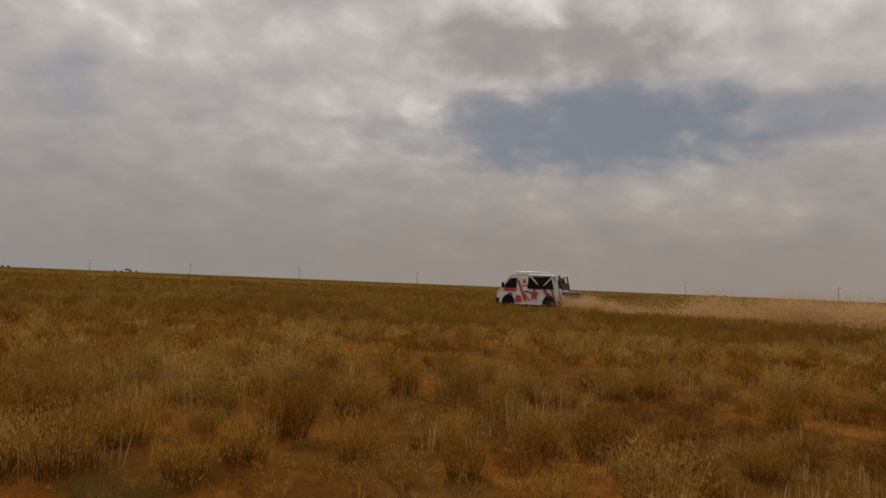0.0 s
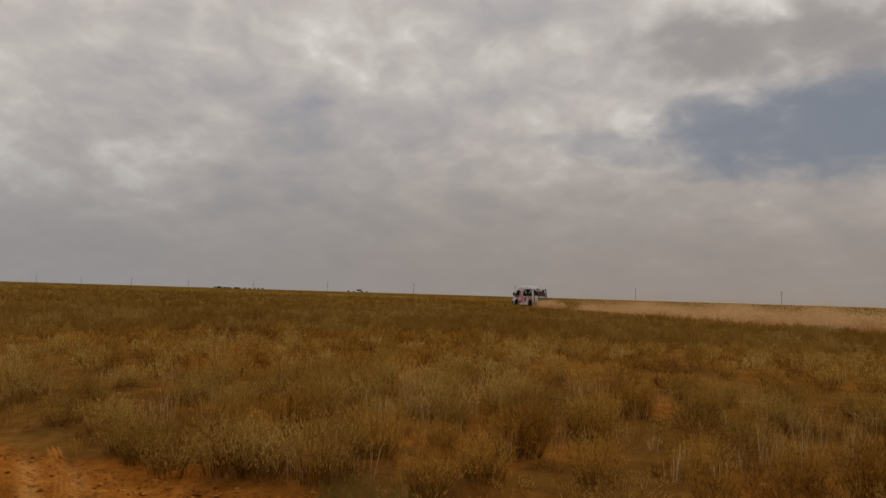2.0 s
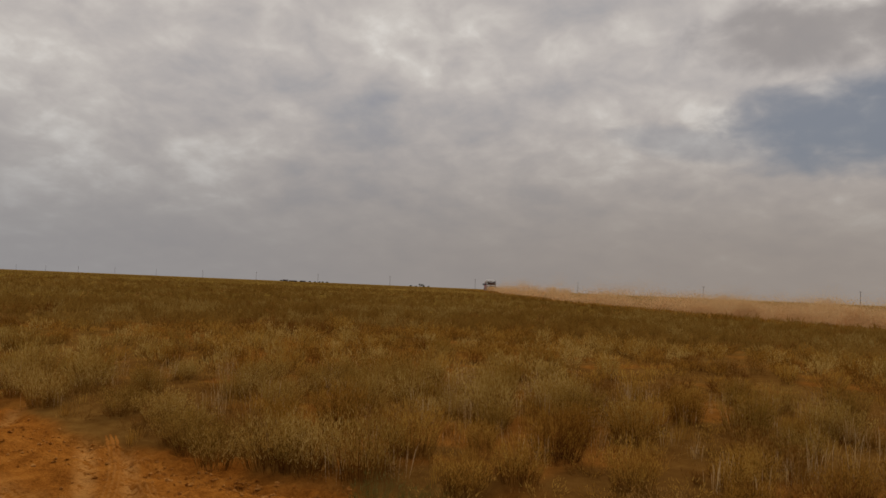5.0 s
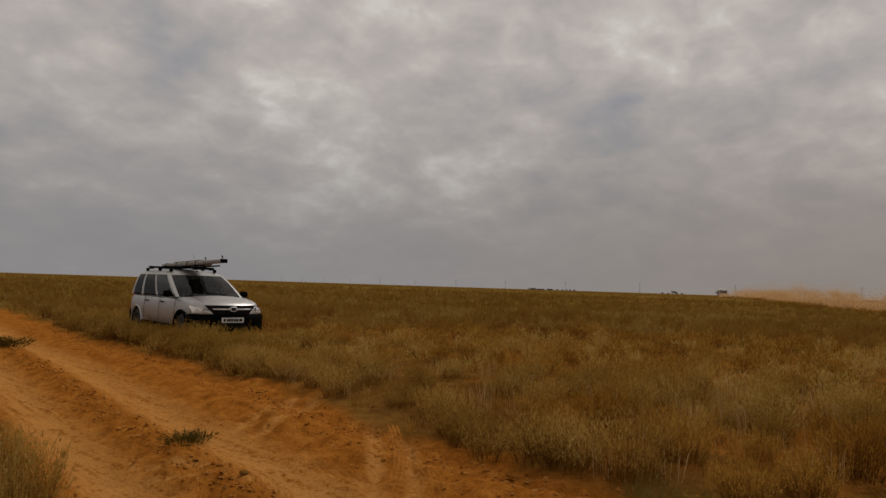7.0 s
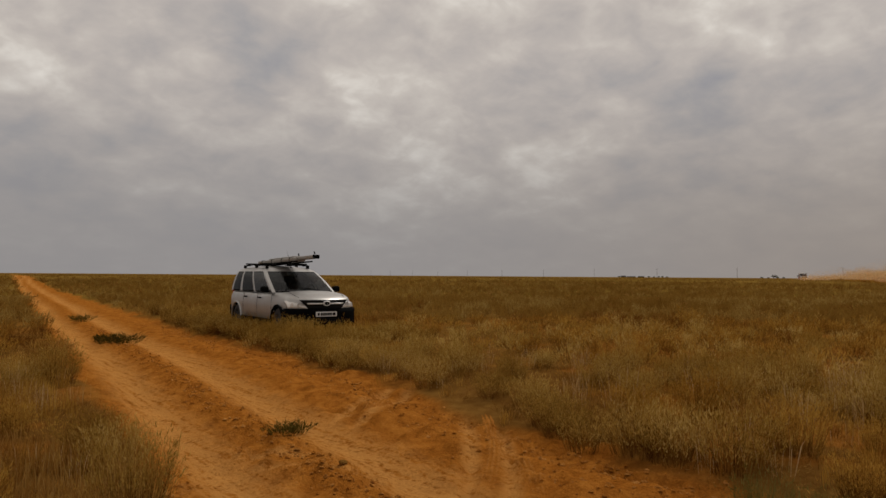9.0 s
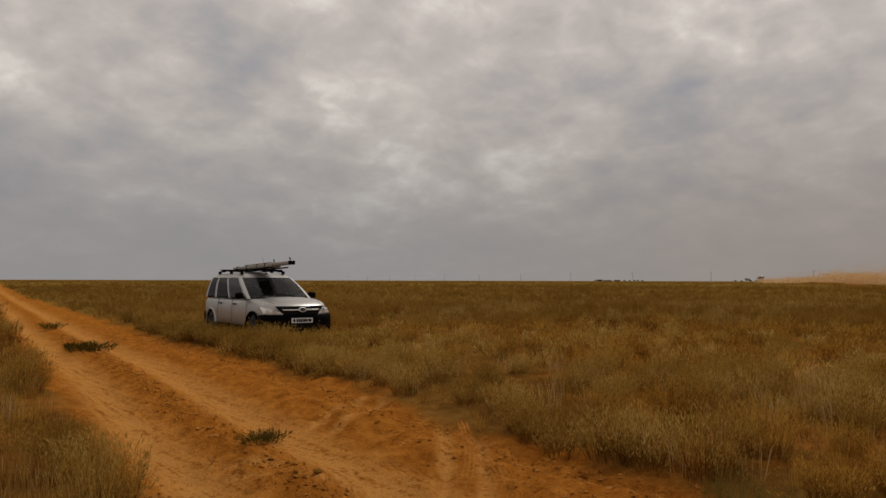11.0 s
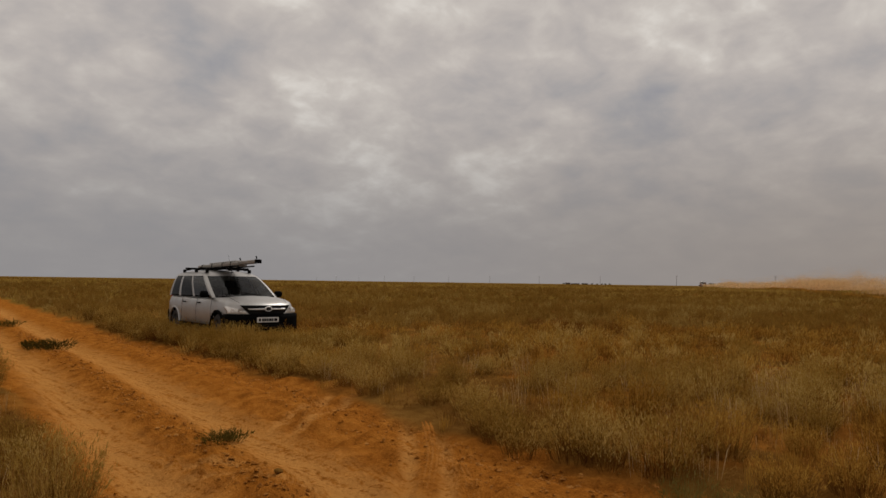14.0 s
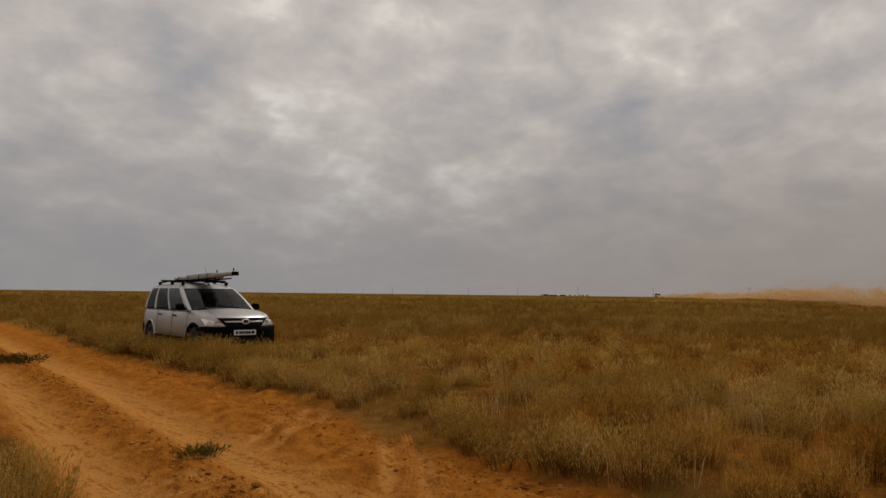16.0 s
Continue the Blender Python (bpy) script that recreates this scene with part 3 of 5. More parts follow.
def plant_field(r0, r1, cell, stems, leaves, width, leaf, seed, az=(-38, 92), fill=0.9, squat=1.0):
    """Wormwood, golden and rusty plants beside one another, in drifts."""
    x, y, g = roots(r0, r1, cell, *az, seed)
    lush = 0.55 * vnoise(x, y, 5.0) + 0.45 * vnoise(x, y, 1.9)
    keep = g.random(len(x)) < fill * (0.35 + 0.9 * step(lush, 0.25, 0.55))
    x, y, lush = x[keep], y[keep], lush[keep]
    tall = squat * (0.24 + 0.26 * lush) * g.uniform(0.65, 1.25, len(x))
    wide = cell * g.uniform(0.34, 0.66, len(x))
    sort = vnoise(x + 70, y, 3.2) * 0.55 + 0.45 * g.random(len(x))
    tint = g.random(len(x)) - 0.5
    for name, mat, lo, hi, label in (("wormwood", FAR_GREY_DIM if r0 > 20 else GREY, 0.0, 0.42 if r0 > 5 else 0.1, "grey-green wormwood cushions on dry soil"), ("dry_herbs", FAR_GOLD_DIM if r0 > 20 else GOLD, 0.42 if r0 > 5 else 0.1, 0.42 if r0 < 5 else 0.66 if r1 < 40 else 0.8, "dry golden steppe herbs in rounded tufts"), ("rusty_herbs", RUST, 0.42 if r0 < 5 else 0.66 if r1 < 40 else 0.8, 1.1, "rusty brown dried herbs in low tufts")):
        k = (sort >= lo) & (sort < hi)
        low = 0.72 if mat is RUST else 1.0
        v, f, split, owner = cushion(x[k], y[k], wide[k], tall[k] * low, stems, leaves, width, leaf)
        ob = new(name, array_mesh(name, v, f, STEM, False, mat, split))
        ob.data.attributes.new("tone", "FLOAT", "POINT").data.foreach_set("value", (tint[k][owner] * (0.9 if r1 < 40 else 0.45)).astype(np.float32))
        tagged(ob, label, "grass", kind="stuff")


grass_field("straw_stalks", 2.6, 12, 4.0, 16, 2, 0.0030, 0.30, 0.09, STRAW, "pale straw stalks with thin seed heads", seed_head=True, fan=0.28)
grass_field("verge_grass", 1.9, 7.5, 40, 34, 2, 0.005, 0.29, 0.10, RUST, "rusty golden grass on the road's bank", az=(50, 98), pick=lambda x, y: y < 0.85 - 0.1175 * x, patch=-0.3)
grass_field("dry_grass", 1.9, 9.5, 3.5, 34, 2, 0.0034, 0.24, 0.05, GOLD, "dry golden feather grass in tufts on sandy soil", patch=0.06)
grass_field("verge_grass", 1.9, 14, 11, 50, 1, 0.005, 0.30, 0.08, GOLD, "dense golden grass on the road's bank", az=(50, 96), pick=lambda x, y: y < 0.8 - 0.1175 * x)
grass_field("short_grass", 1.9, 11, 11, 16, 1, 0.004, 0.10, 0.09, RUST, "short dry stubble between the tufts", fan=0.9, leaf=0.014, leaves=22)
plant_field(3.0, 11.4, 0.42, 24, 110, 0.005, 0.016, 10, fill=0.8, squat=0.45)
plant_field(11.2, 22, 0.70, 30, 280, 0.008, 0.034, 11, fill=1.05)
plant_field(22, 46, 0.90, 10, 80, 0.016, 0.075, 12, fill=1.4)
plant_field(46, 118, 1.70, 3, 26, 0.04, 0.17, 13, az=(-36, 88), fill=1.5, squat=0.9)
grass_field("dry_grass", 9.5, 22, 2.2, 20, 1, 0.007, 0.25, 0.07, GOLD, "dry golden steppe grass in tufts", patch=0.02)
# From 22 m out the dimmed copy darkens the field through its colour.
grass_field("dry_grass", 22, 50, 1.0, 12, 1, 0.018, 0.27, 0.12, FAR_GOLD_DIM, "dry golden steppe grass")
grass_field("dry_grass", 50, 118, 0.9, 10, 1, 0.055, 0.30, 0.3, FAR_GOLD_DIM, "dry golden steppe grass on the plain")
grass_field("dry_grass", 115, 320, 0.22, 8, 1, 0.18, 0.34, 0.8, FAR_GOLD_DIM, "distant dry grass on the rise", az=(-34, 86))


def car_verge():
    """Tall growth on the bank between the road and the parked car, and round its bumper."""
    n = 520
    x = -RNG.uniform(9.5, 24, n)
    y = 4.66 + 0.111 * -x + RNG.uniform(-0.1, 1.0, n) + 0.25 * vnoise(x, x, 2)
    x2, y2 = CAR[0] + RNG.uniform(2.35, 4.2, 150), CAR[1] + RNG.uniform(-1.5, 1.6, 150)
    x3, y3 = CAR[0] + RNG.uniform(-2.6, 2.4, 110), CAR[1] - RNG.uniform(0.92, 1.25, 110)
    x, y = np.concatenate([x, x2, x3]), np.concatenate([y, y2, y3])
    keep = off_car(x, y) & (bare(x, y) < 0.5)
    x, y = x[keep], y[keep]
    v, f, k = leafy(x, y, np.where(x > CAR[0] + 2.2, 0.24, 0.32) + 0.22 * RNG.random(len(x)), 22, 110, 0.13, 0.006, 0.026, 0.6)
    tagged(new("verge_grass", array_mesh("verge_grass", v, f, STEM, False, GREY, k)), "tall grey-green growth on the road's verge", "grass", kind="stuff")


car_verge()


def racing_verge():
    """Taller, dustier grass on the bank along the near side of the racing line."""
    xs, ys = [], []
    for k in range(900):
        t = -2.0 + 9.0 * RNG.random()
        (x1, y1), (x2, y2) = course(t), course(t + 0.05)
        n = math.hypot(x2 - x1, y2 - y1)
        off = 2.1 + 0.9 * RNG.random()
        xs.append(x1 - (y2 - y1) / n * off)
        ys.append(y1 + (x2 - x1) / n * off)
    x, y = np.array(xs), np.array(ys)
    size = 0.30 + 0.30 * vnoise(x, y, 3) + 0.1 * RNG.random(len(x))
    v, f = tufts(x, y, size, 26, 0.16, 0.045, 1)
    tagged(new("verge_grass", array_mesh("verge_grass", v, f, GOLD)), "taller dry grass on the bank beside the racing line", "grass", kind="stuff")


racing_verge()


# ---------------------------------------------------------------- bushes, weeds and clods by the road
def bush_mesh(name, stems, leaves, wide, tall, mat, leaf=0.014, width=0.0045):
    v, f, k, owner = cushion(np.zeros(1), np.zeros(1), np.array([wide]), np.array([tall]), stems, leaves, width, leaf, False)
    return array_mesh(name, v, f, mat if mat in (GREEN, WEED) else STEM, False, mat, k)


def make_bushes():
    grey = [bush_mesh("wormwood_bush", 190, 2600, 0.38, 0.50, GREY, 0.017) for s in range(5)]
    gold = [bush_mesh("golden_bush", 200, 2300, 0.34, 0.45, GOLD, 0.017) for s in range(3)]
    rust = [bush_mesh("dry_bush", 110, 1300, 0.38, 0.28, RUST, 0.018) for s in range(3)]
    green = [bush_mesh("green_bush", 420, 500, 0.34, 0.44, GREEN, 0.02) for s in range(2)]
    # along the road's far edge, then over the field
    spots = [(-5.05, 5.30, 1.0), (-4.72, 5.15, 0.8), (-4.30, 5.00, 0.9), (-3.78, 5.08, 1.1), (-3.45, 5.10, 1.0), (-5.75, 5.75, 0.9), (-6.4, 5.8, 0.8), (-2.95, 5.15, 1.1), (-7.6, 5.75, 0.9), (-8.3, 5.9, 0.8),
             (-9.2, 6.05, 1.0), (-10.2, 6.1, 0.9), (-11.2, 6.2, 1.0), (-12.1, 6.35, 1.1), (-13.0, 6.4, 1.0), (-14.0, 6.6, 1.1), (-15.0, 6.75, 1.0), (-13.6, 7.0, 1.0), (-12.6, 7.2, 0.9), (-14.4, 7.1, 1.0),
             (-16.2, 6.75, 1.0), (-17.2, 6.85, 1.1), (-18.4, 7.0, 1.1), (-20.0, 7.15, 1.2), (-21.5, 7.3, 1.1), (-24, 7.6, 1.2), (-27, 8.0, 1.2), (-13.2, 8.0, 0.8), (-13.4, 8.9, 0.8), (-13.9, 9.5, 0.8)]
    edge = len(spots)
    x, y, g = roots(3.2, 11.4, 0.74, -36, 92, 77)
    for a, b in zip(x, y):
        if min(math.hypot(a - p, b - q) for p, q, _ in spots[:edge]) > 0.5 and g.random() < 0.42 + 0.8 * float(step(vnoise(a, b, 1.8), 0.25, 0.6)):
            spots.append((float(a), float(b), float(g.uniform(0.62, 1.12))))
    kinds = {"wormwood_bush": (grey, "grey-green wormwood bush rooted in the sandy soil"), "golden_bush": (gold, "dry golden bush with feathery stems on sandy soil"), "dry_bush": (rust, "low rusty brown dried bush on bare soil")}
    for i, (x, y, s) in enumerate(spots):
        sort = 0.55 * float(vnoise(x + 70, y, 2.4)) + 0.45 * g.random()
        name = "wormwood_bush" if i < edge or sort < 0.46 else "golden_bush" if sort < 0.62 else "dry_bush"
        meshes, label = kinds[name]
        ob = new(name, meshes[i % len(meshes)])
        ob.matrix_world = pose(x, y, float(height(x, y)), 0, 0, 47 * i) @ Matrix.Diagonal((s, s, s * (0.8 + 0.35 * g.random()), 1))
        tagged(ob, label, "bush", name.replace("_bush", "") + " bushes")
    for x, y, s in ((-2.36, 4.42, 0.85), (-2.08, 4.52, 0.7)):
        ob = new("green_bush", green[0])
        ob.matrix_world = pose(x, y, float(height(x, y)), 0, 0, 80 * x) @ Matrix.Diagonal((s, s, s, 1))
        tagged(ob, "fresh green tussock among dry grass", "bush", "green tussocks")
    weed = [bush_mesh("weed", 110, 420, 0.28, 0.13, WEED, 0.026) for s in range(2)]
    for i, (x, y, s) in enumerate(((-6.72, 3.32, 0.85), (-6.2, 2.95, 0.75), (-6.5, 3.1, 0.5), (-17.0, 4.28, 1.7), (-17.6, 4.1, 1.5), (-18.4, 4.2, 1.2), (-25.5, 5.13, 1.6))):
        ob = new("weed", weed[i % 2])
        ob.matrix_world = pose(x, y, float(height(x, y)), 0, 0, 60 * i) @ Matrix.Diagonal((s, s, s, 1))
        tagged(ob, "flattened dark weed on the crown of the road", "weed", "weeds on the road")


make_bushes()


def make_clods():
    n = 8000
    w = RNG.random(n) ** 1.6 * 22 + 1.5
    x = -w
    lane = RNG.choice([1.28, 2.75, 3.25, 0.12], n, p=[0.42, 0.15, 0.35, 0.08]) + RNG.normal(0, 0.13, n)
    y = 0.87 + 0.1175 * w + lane
    s = 0.004 + 0.018 * RNG.random(n) ** 3
    keep = bare(x, y) > 0.4
    x, y, s = x[keep], y[keep], s[keep]
    n = len(x)
    corner = np.array([[1, 0, 0], [-1, 0, 0], [0, 1, 0], [0, -1, 0], [0, 0, 1], [0, 0, -1]], float)
    tri = np.array([[0, 2, 4], [2, 1, 4], [1, 3, 4], [3, 0, 4], [2, 0, 5], [1, 2, 5], [3, 1, 5], [0, 3, 5]])
    c = np.stack([x, y, height(x, y) + s * 0.3], -1)
    v = c[:, None, :] + (corner[None] + RNG.normal(0, 0.25, (n, 6, 3))) * s[:, None, None] * np.array([1.3, 1.2, 0.7])
    f = (np.arange(n)[:, None, None] * 6 + tri[None]).reshape(-1, 3)
    ob = new("clods", array_mesh("clods", v.reshape(-1, 3), f, GROUND))
    ob.data.attributes.new("sand", "FLOAT", "POINT").data.foreach_set("value", np.ones(n * 6, np.float32))
    ob.data.attributes.new("rut", "FLOAT", "POINT").data.foreach_set("value", np.repeat(RNG.random(n), 6).astype(np.float32))
    tagged(ob, "crumbled clods of orange earth on the road", "earth clods", kind="stuff")
    lump = bmesh.new()
    bmesh.ops.create_icosphere(lump, subdivisions=2, radius=0.035)
    for q in lump.verts:
        q.co = Vector((q.co.x * 1.3, q.co.y, q.co.z * 0.5)) * (1 + 0.35 * noise.noise(q.co * 18))
    me = bpy.data.meshes.new("clump_of_earth")
    lump.to_mesh(me)
    me.materials.append(bpy.data.materials["steppe_ground"])
    ob = new("clump_of_earth", me)
    ob.location = (-5.07, 2.92, float(height(-5.07, 2.92)) + 0.01)
    tagged(ob, "brown clump of dry earth on the dirt road", "clod")


make_clods()


def tyre_prints():
    """Strips pressed by tyre treads, with fine ridges along them."""
    g = bpy.data.objects["ground"]
    for a, b, wide in (((-5.45, 3.18), (-4.55, 2.62), 0.17), ((-5.50, 3.20), (-5.05, 2.30), 0.17), ((-7.55, 5.05), (-6.75, 3.98), 0.20), ((-8.05, 5.20), (-7.00, 4.10), 0.18), ((-6.15, 5.40), (-3.95, 3.45), 0.20), ((-5.0, 4.45), (-3.55, 3.62), 0.18)):
        n, m = 70, 20
        t = np.linspace(0, 1, n)[:, None]
        w = np.linspace(-0.5, 0.5, m)[None, :]
        ux, uy = b[0] - a[0], b[1] - a[1]
        long = math.hypot(ux, uy)
        bend = 0.10 * np.sin(t * 3.0)
        X = a[0] + ux * t - uy / long * (w * wide + bend)
        Y = a[1] + uy * t + ux / long * (w * wide + bend)
        fade = np.sin(np.pi * np.clip(t, 0.0, 1.0)) ** 0.5 * np.cos(w * np.pi) ** 0.6
        ridge = 0.5 + 0.5 * np.cos(w * 2 * np.pi * 4.5)
        lug = 0.5 + 0.5 * np.sin(t * long * 2 * np.pi / 0.055 + 3 * np.abs(w))
        Z = height(X, Y) - 0.012 + fade * (0.014 + 0.013 * ridge * (0.65 + 0.35 * lug))
        v = np.stack([X, Y, Z + 0 * X], -1).reshape(-1, 3)
        i, j = np.meshgrid(np.arange(n - 1), np.arange(m - 1), indexing="ij")
        f = np.stack([i * m + j, i * m + j + 1, (i + 1) * m + j + 1, (i + 1) * m + j], -1).reshape(-1, 4)
        me = array_mesh("tyre_print", v, f, GROUND, True)
        me.attributes.new("sand", "FLOAT", "POINT").data.foreach_set("value", np.ones(len(v), np.float32))
        me.attributes.new("rut", "FLOAT", "POINT").data.foreach_set("value", (0.5 * fade * ridge).astype(np.float32).ravel())
        ob = new("tyre_print", me)
        ob.parent = g


tyre_prints()


# ---------------------------------------------------------------- building helpers
def part(name, bm, mat, parent=None, label="", smooth_faces=False):
    me = bpy.data.meshes.new(name)
    bm.to_mesh(me)
    bm.free()
    me.materials.append(mat)
    if smooth_faces:
        me.polygons.foreach_set("use_smooth", [True] * len(me.polygons))
    ob = new(name, me)
    ob.parent = parent
    return tagged(ob, label)


def thing(name, m, label, category, group=""):
    ob = new(name)
    ob.matrix_world = m
    return tagged(ob, label, category, group)


def box(sx, sy, sz, x=0, y=0, z=0, bevel=0.0, turn=(0, 0, 0), bm=None):
    """A bevelled box with its centre at (x, y, z)."""
    own = bmesh.new()
    bmesh.ops.create_cube(own, size=1)
    for v in own.verts:
        v.co = Vector((v.co.x * sx, v.co.y * sy, v.co.z * sz))
    if bevel:
        bmesh.ops.bevel(own, geom=own.edges[:], offset=bevel, segments=2, affect="EDGES", profile=0.6)
    own.transform(pose(x, y, z, *turn))
    return merge(bm, own)


def merge(bm, own):
    if bm is None:
        return own
    me = bpy.data.meshes.new("tmp")
    own.to_mesh(me)
    own.free()
    bm.from_mesh(me)
    bpy.data.meshes.remove(me)
    return bm


def tube(points, r, sides=8, bm=None, r2=None):
    """A round bar along the points."""
    own = bmesh.new()
    pts = [Vector(p) for p in points]
    rings = []
    for i, p in enumerate(pts):
        d = (pts[min(i + 1, len(pts) - 1)] - pts[max(i - 1, 0)]).normalized()
        q = d.to_track_quat("Z", "Y")
        rr = r if r2 is None else r + (r2 - r) * i / (len(pts) - 1)
        rings.append([own.verts.new(p + q @ Vector((rr * math.cos(6.2832 * k / sides), rr * math.sin(6.2832 * k / sides), 0))) for k in range(sides)])
    for a, b in zip(rings, rings[1:]):
        for k in range(sides):
            own.faces.new((a[k], a[(k + 1) % sides], b[(k + 1) % sides], b[k]))
    own.faces.new(rings[0][::-1])
    own.faces.new(rings[-1])
    return merge(bm, own)


def lathe_y(profile, sides=28):
    """A ring-shaped solid round the y axis from (radius, y) pairs, closed."""
    bm = bmesh.new()
    rings = [[bm.verts.new((r * math.cos(6.2832 * k / sides), y, r * math.sin(6.2832 * k / sides))) for k in range(sides)] for r, y in profile]
    n = len(rings)
    for i in range(n - 1):
        for k in range(sides):
            bm.faces.new((rings[i][k], rings[i][(k + 1) % sides], rings[i + 1][(k + 1) % sides], rings[i + 1][k]))
    bmesh.ops.recalc_face_normals(bm, faces=bm.faces[:])
    return bm


def plate(points, thick, axis, at):
    """A flat plate from 2D points: axis 'y' gives (x, z), 'x' gives (y, z); it stands at that place and is that thick."""
    bm = bmesh.new()
    rows = []
    for o in (at, at + thick):
        rows.append([bm.verts.new((a, o, b) if axis == "y" else (o, a, b)) for a, b in points])
    bm.faces.new(rows[0])
    bm.faces.new(rows[1][::-1])
    n = len(points)
    for k in range(n):
        bm.faces.new((rows[0][k], rows[1][k], rows[1][(k + 1) % n], rows[0][(k + 1) % n]))
    bmesh.ops.recalc_face_normals(bm, faces=bm.faces[:])
    return bm


def table(x, rows):
    xs = [r[0] for r in rows]
    return [float(np.interp(x, xs, [r[k] for r in rows])) for k in range(1, len(rows[0]))]


def grid(fn, us, vs, bm=None):
    """A sheet of quads from fn(u, v)."""
    own = bmesh.new()
    g = [[own.verts.new(fn(u, v)) for v in vs] for u in us]
    for i in range(len(us) - 1):
        for j in range(len(vs) - 1):
            own.faces.new((g[i][j], g[i + 1][j], g[i + 1][j + 1], g[i][j + 1]))
    bmesh.ops.remove_doubles(own, verts=own.verts[:], dist=1e-5)
    return merge(bm, own)


SILVER = paint("silver_paint", (0.40, 0.39, 0.375), 0.40, 0.7, 0.3, (0.24, 0.17, 0.11), 2.2, 0.1)
BLACK = paint("black_plastic", (0.003, 0.003, 0.003), 0.8, 0, 0.04, (0.02, 0.014, 0.01), 5, spec=0.03)
RUBBER = paint("tyre_rubber", (0.016, 0.015, 0.014), 0.85, 0, 0.3, (0.09, 0.05, 0.028), 8, bumpy=0.4)
STEEL = paint("steel", (0.42, 0.42, 0.42), 0.35, 0.9, 0.2)
DARK_STEEL = paint("grey_wheel", (0.03, 0.03, 0.03), 0.7, 0.2, 0.2, (0.08, 0.05, 0.025))
CHROME = paint("chrome", (0.80, 0.80, 0.80), 0.35, 0.6, 0.05)
SEATS = paint("dark_upholstery", (0.03, 0.03, 0.033), 0.9, 0, 0.1)
WHITE = paint("white_plate", (0.75, 0.75, 0.73), 0.5, 0, 0.15)
INK = paint("black_ink", (0.01, 0.01, 0.01), 0.8, 0, 0, spec=0.1)
WRAP = paint("grey_wrapping", (0.29, 0.27, 0.24), 0.7, 0, 0.4, (0.16, 0.13, 0.10), 6, bumpy=0.5)
LENS = paint("headlamp_lens", (0.72, 0.69, 0.64), 0.22, 0.15, 0.35, (0.22, 0.19, 0.15), scale=11, coat=1.0)
AMBER = paint("amber_lens", (0.55, 0.22, 0.04), 0.25, 0, 0.05)
GLASS = glass("car_glass", (0.30, 0.33, 0.33), 0.65)
TINT = glass("tinted_glass", (0.07, 0.08, 0.08), 0.4)


def wheel(parent, x, y, z, r, width, side, rim_mat=STEEL, spokes=5):
    hub = new("wheel")
    hub.parent = parent
    hub.matrix_local = pose(x, y, z)
    a, b = width / 2, r * 0.62
    part("tyre", lathe_y([(b, -a), (r * 0.9, -a), (r * 0.985, -a * 0.8), (r, 0), (r * 0.985, a * 0.8), (r * 0.9, a), (b, a), (b, -a)]), RUBBER, hub, smooth_faces=True)
    bm = lathe_y([(b, side * a * 0.9), (b * 0.93, side * a * 0.92), (b * 0.88, side * a * 0.55), (b * 0.3, side * a * 0.7), (0.02, side * a * 0.72)])
    for k in range(spokes):
        w = 6.2832 * k / spokes
        box(b * 0.62, 0.02, 0.05, math.cos(w) * b * 0.58, side * a * 0.72, -math.sin(w) * b * 0.58, 0.006, (0, math.degrees(w), 0), bm)
    part("rim", bm, rim_mat, hub, smooth_faces=True)
    return hub


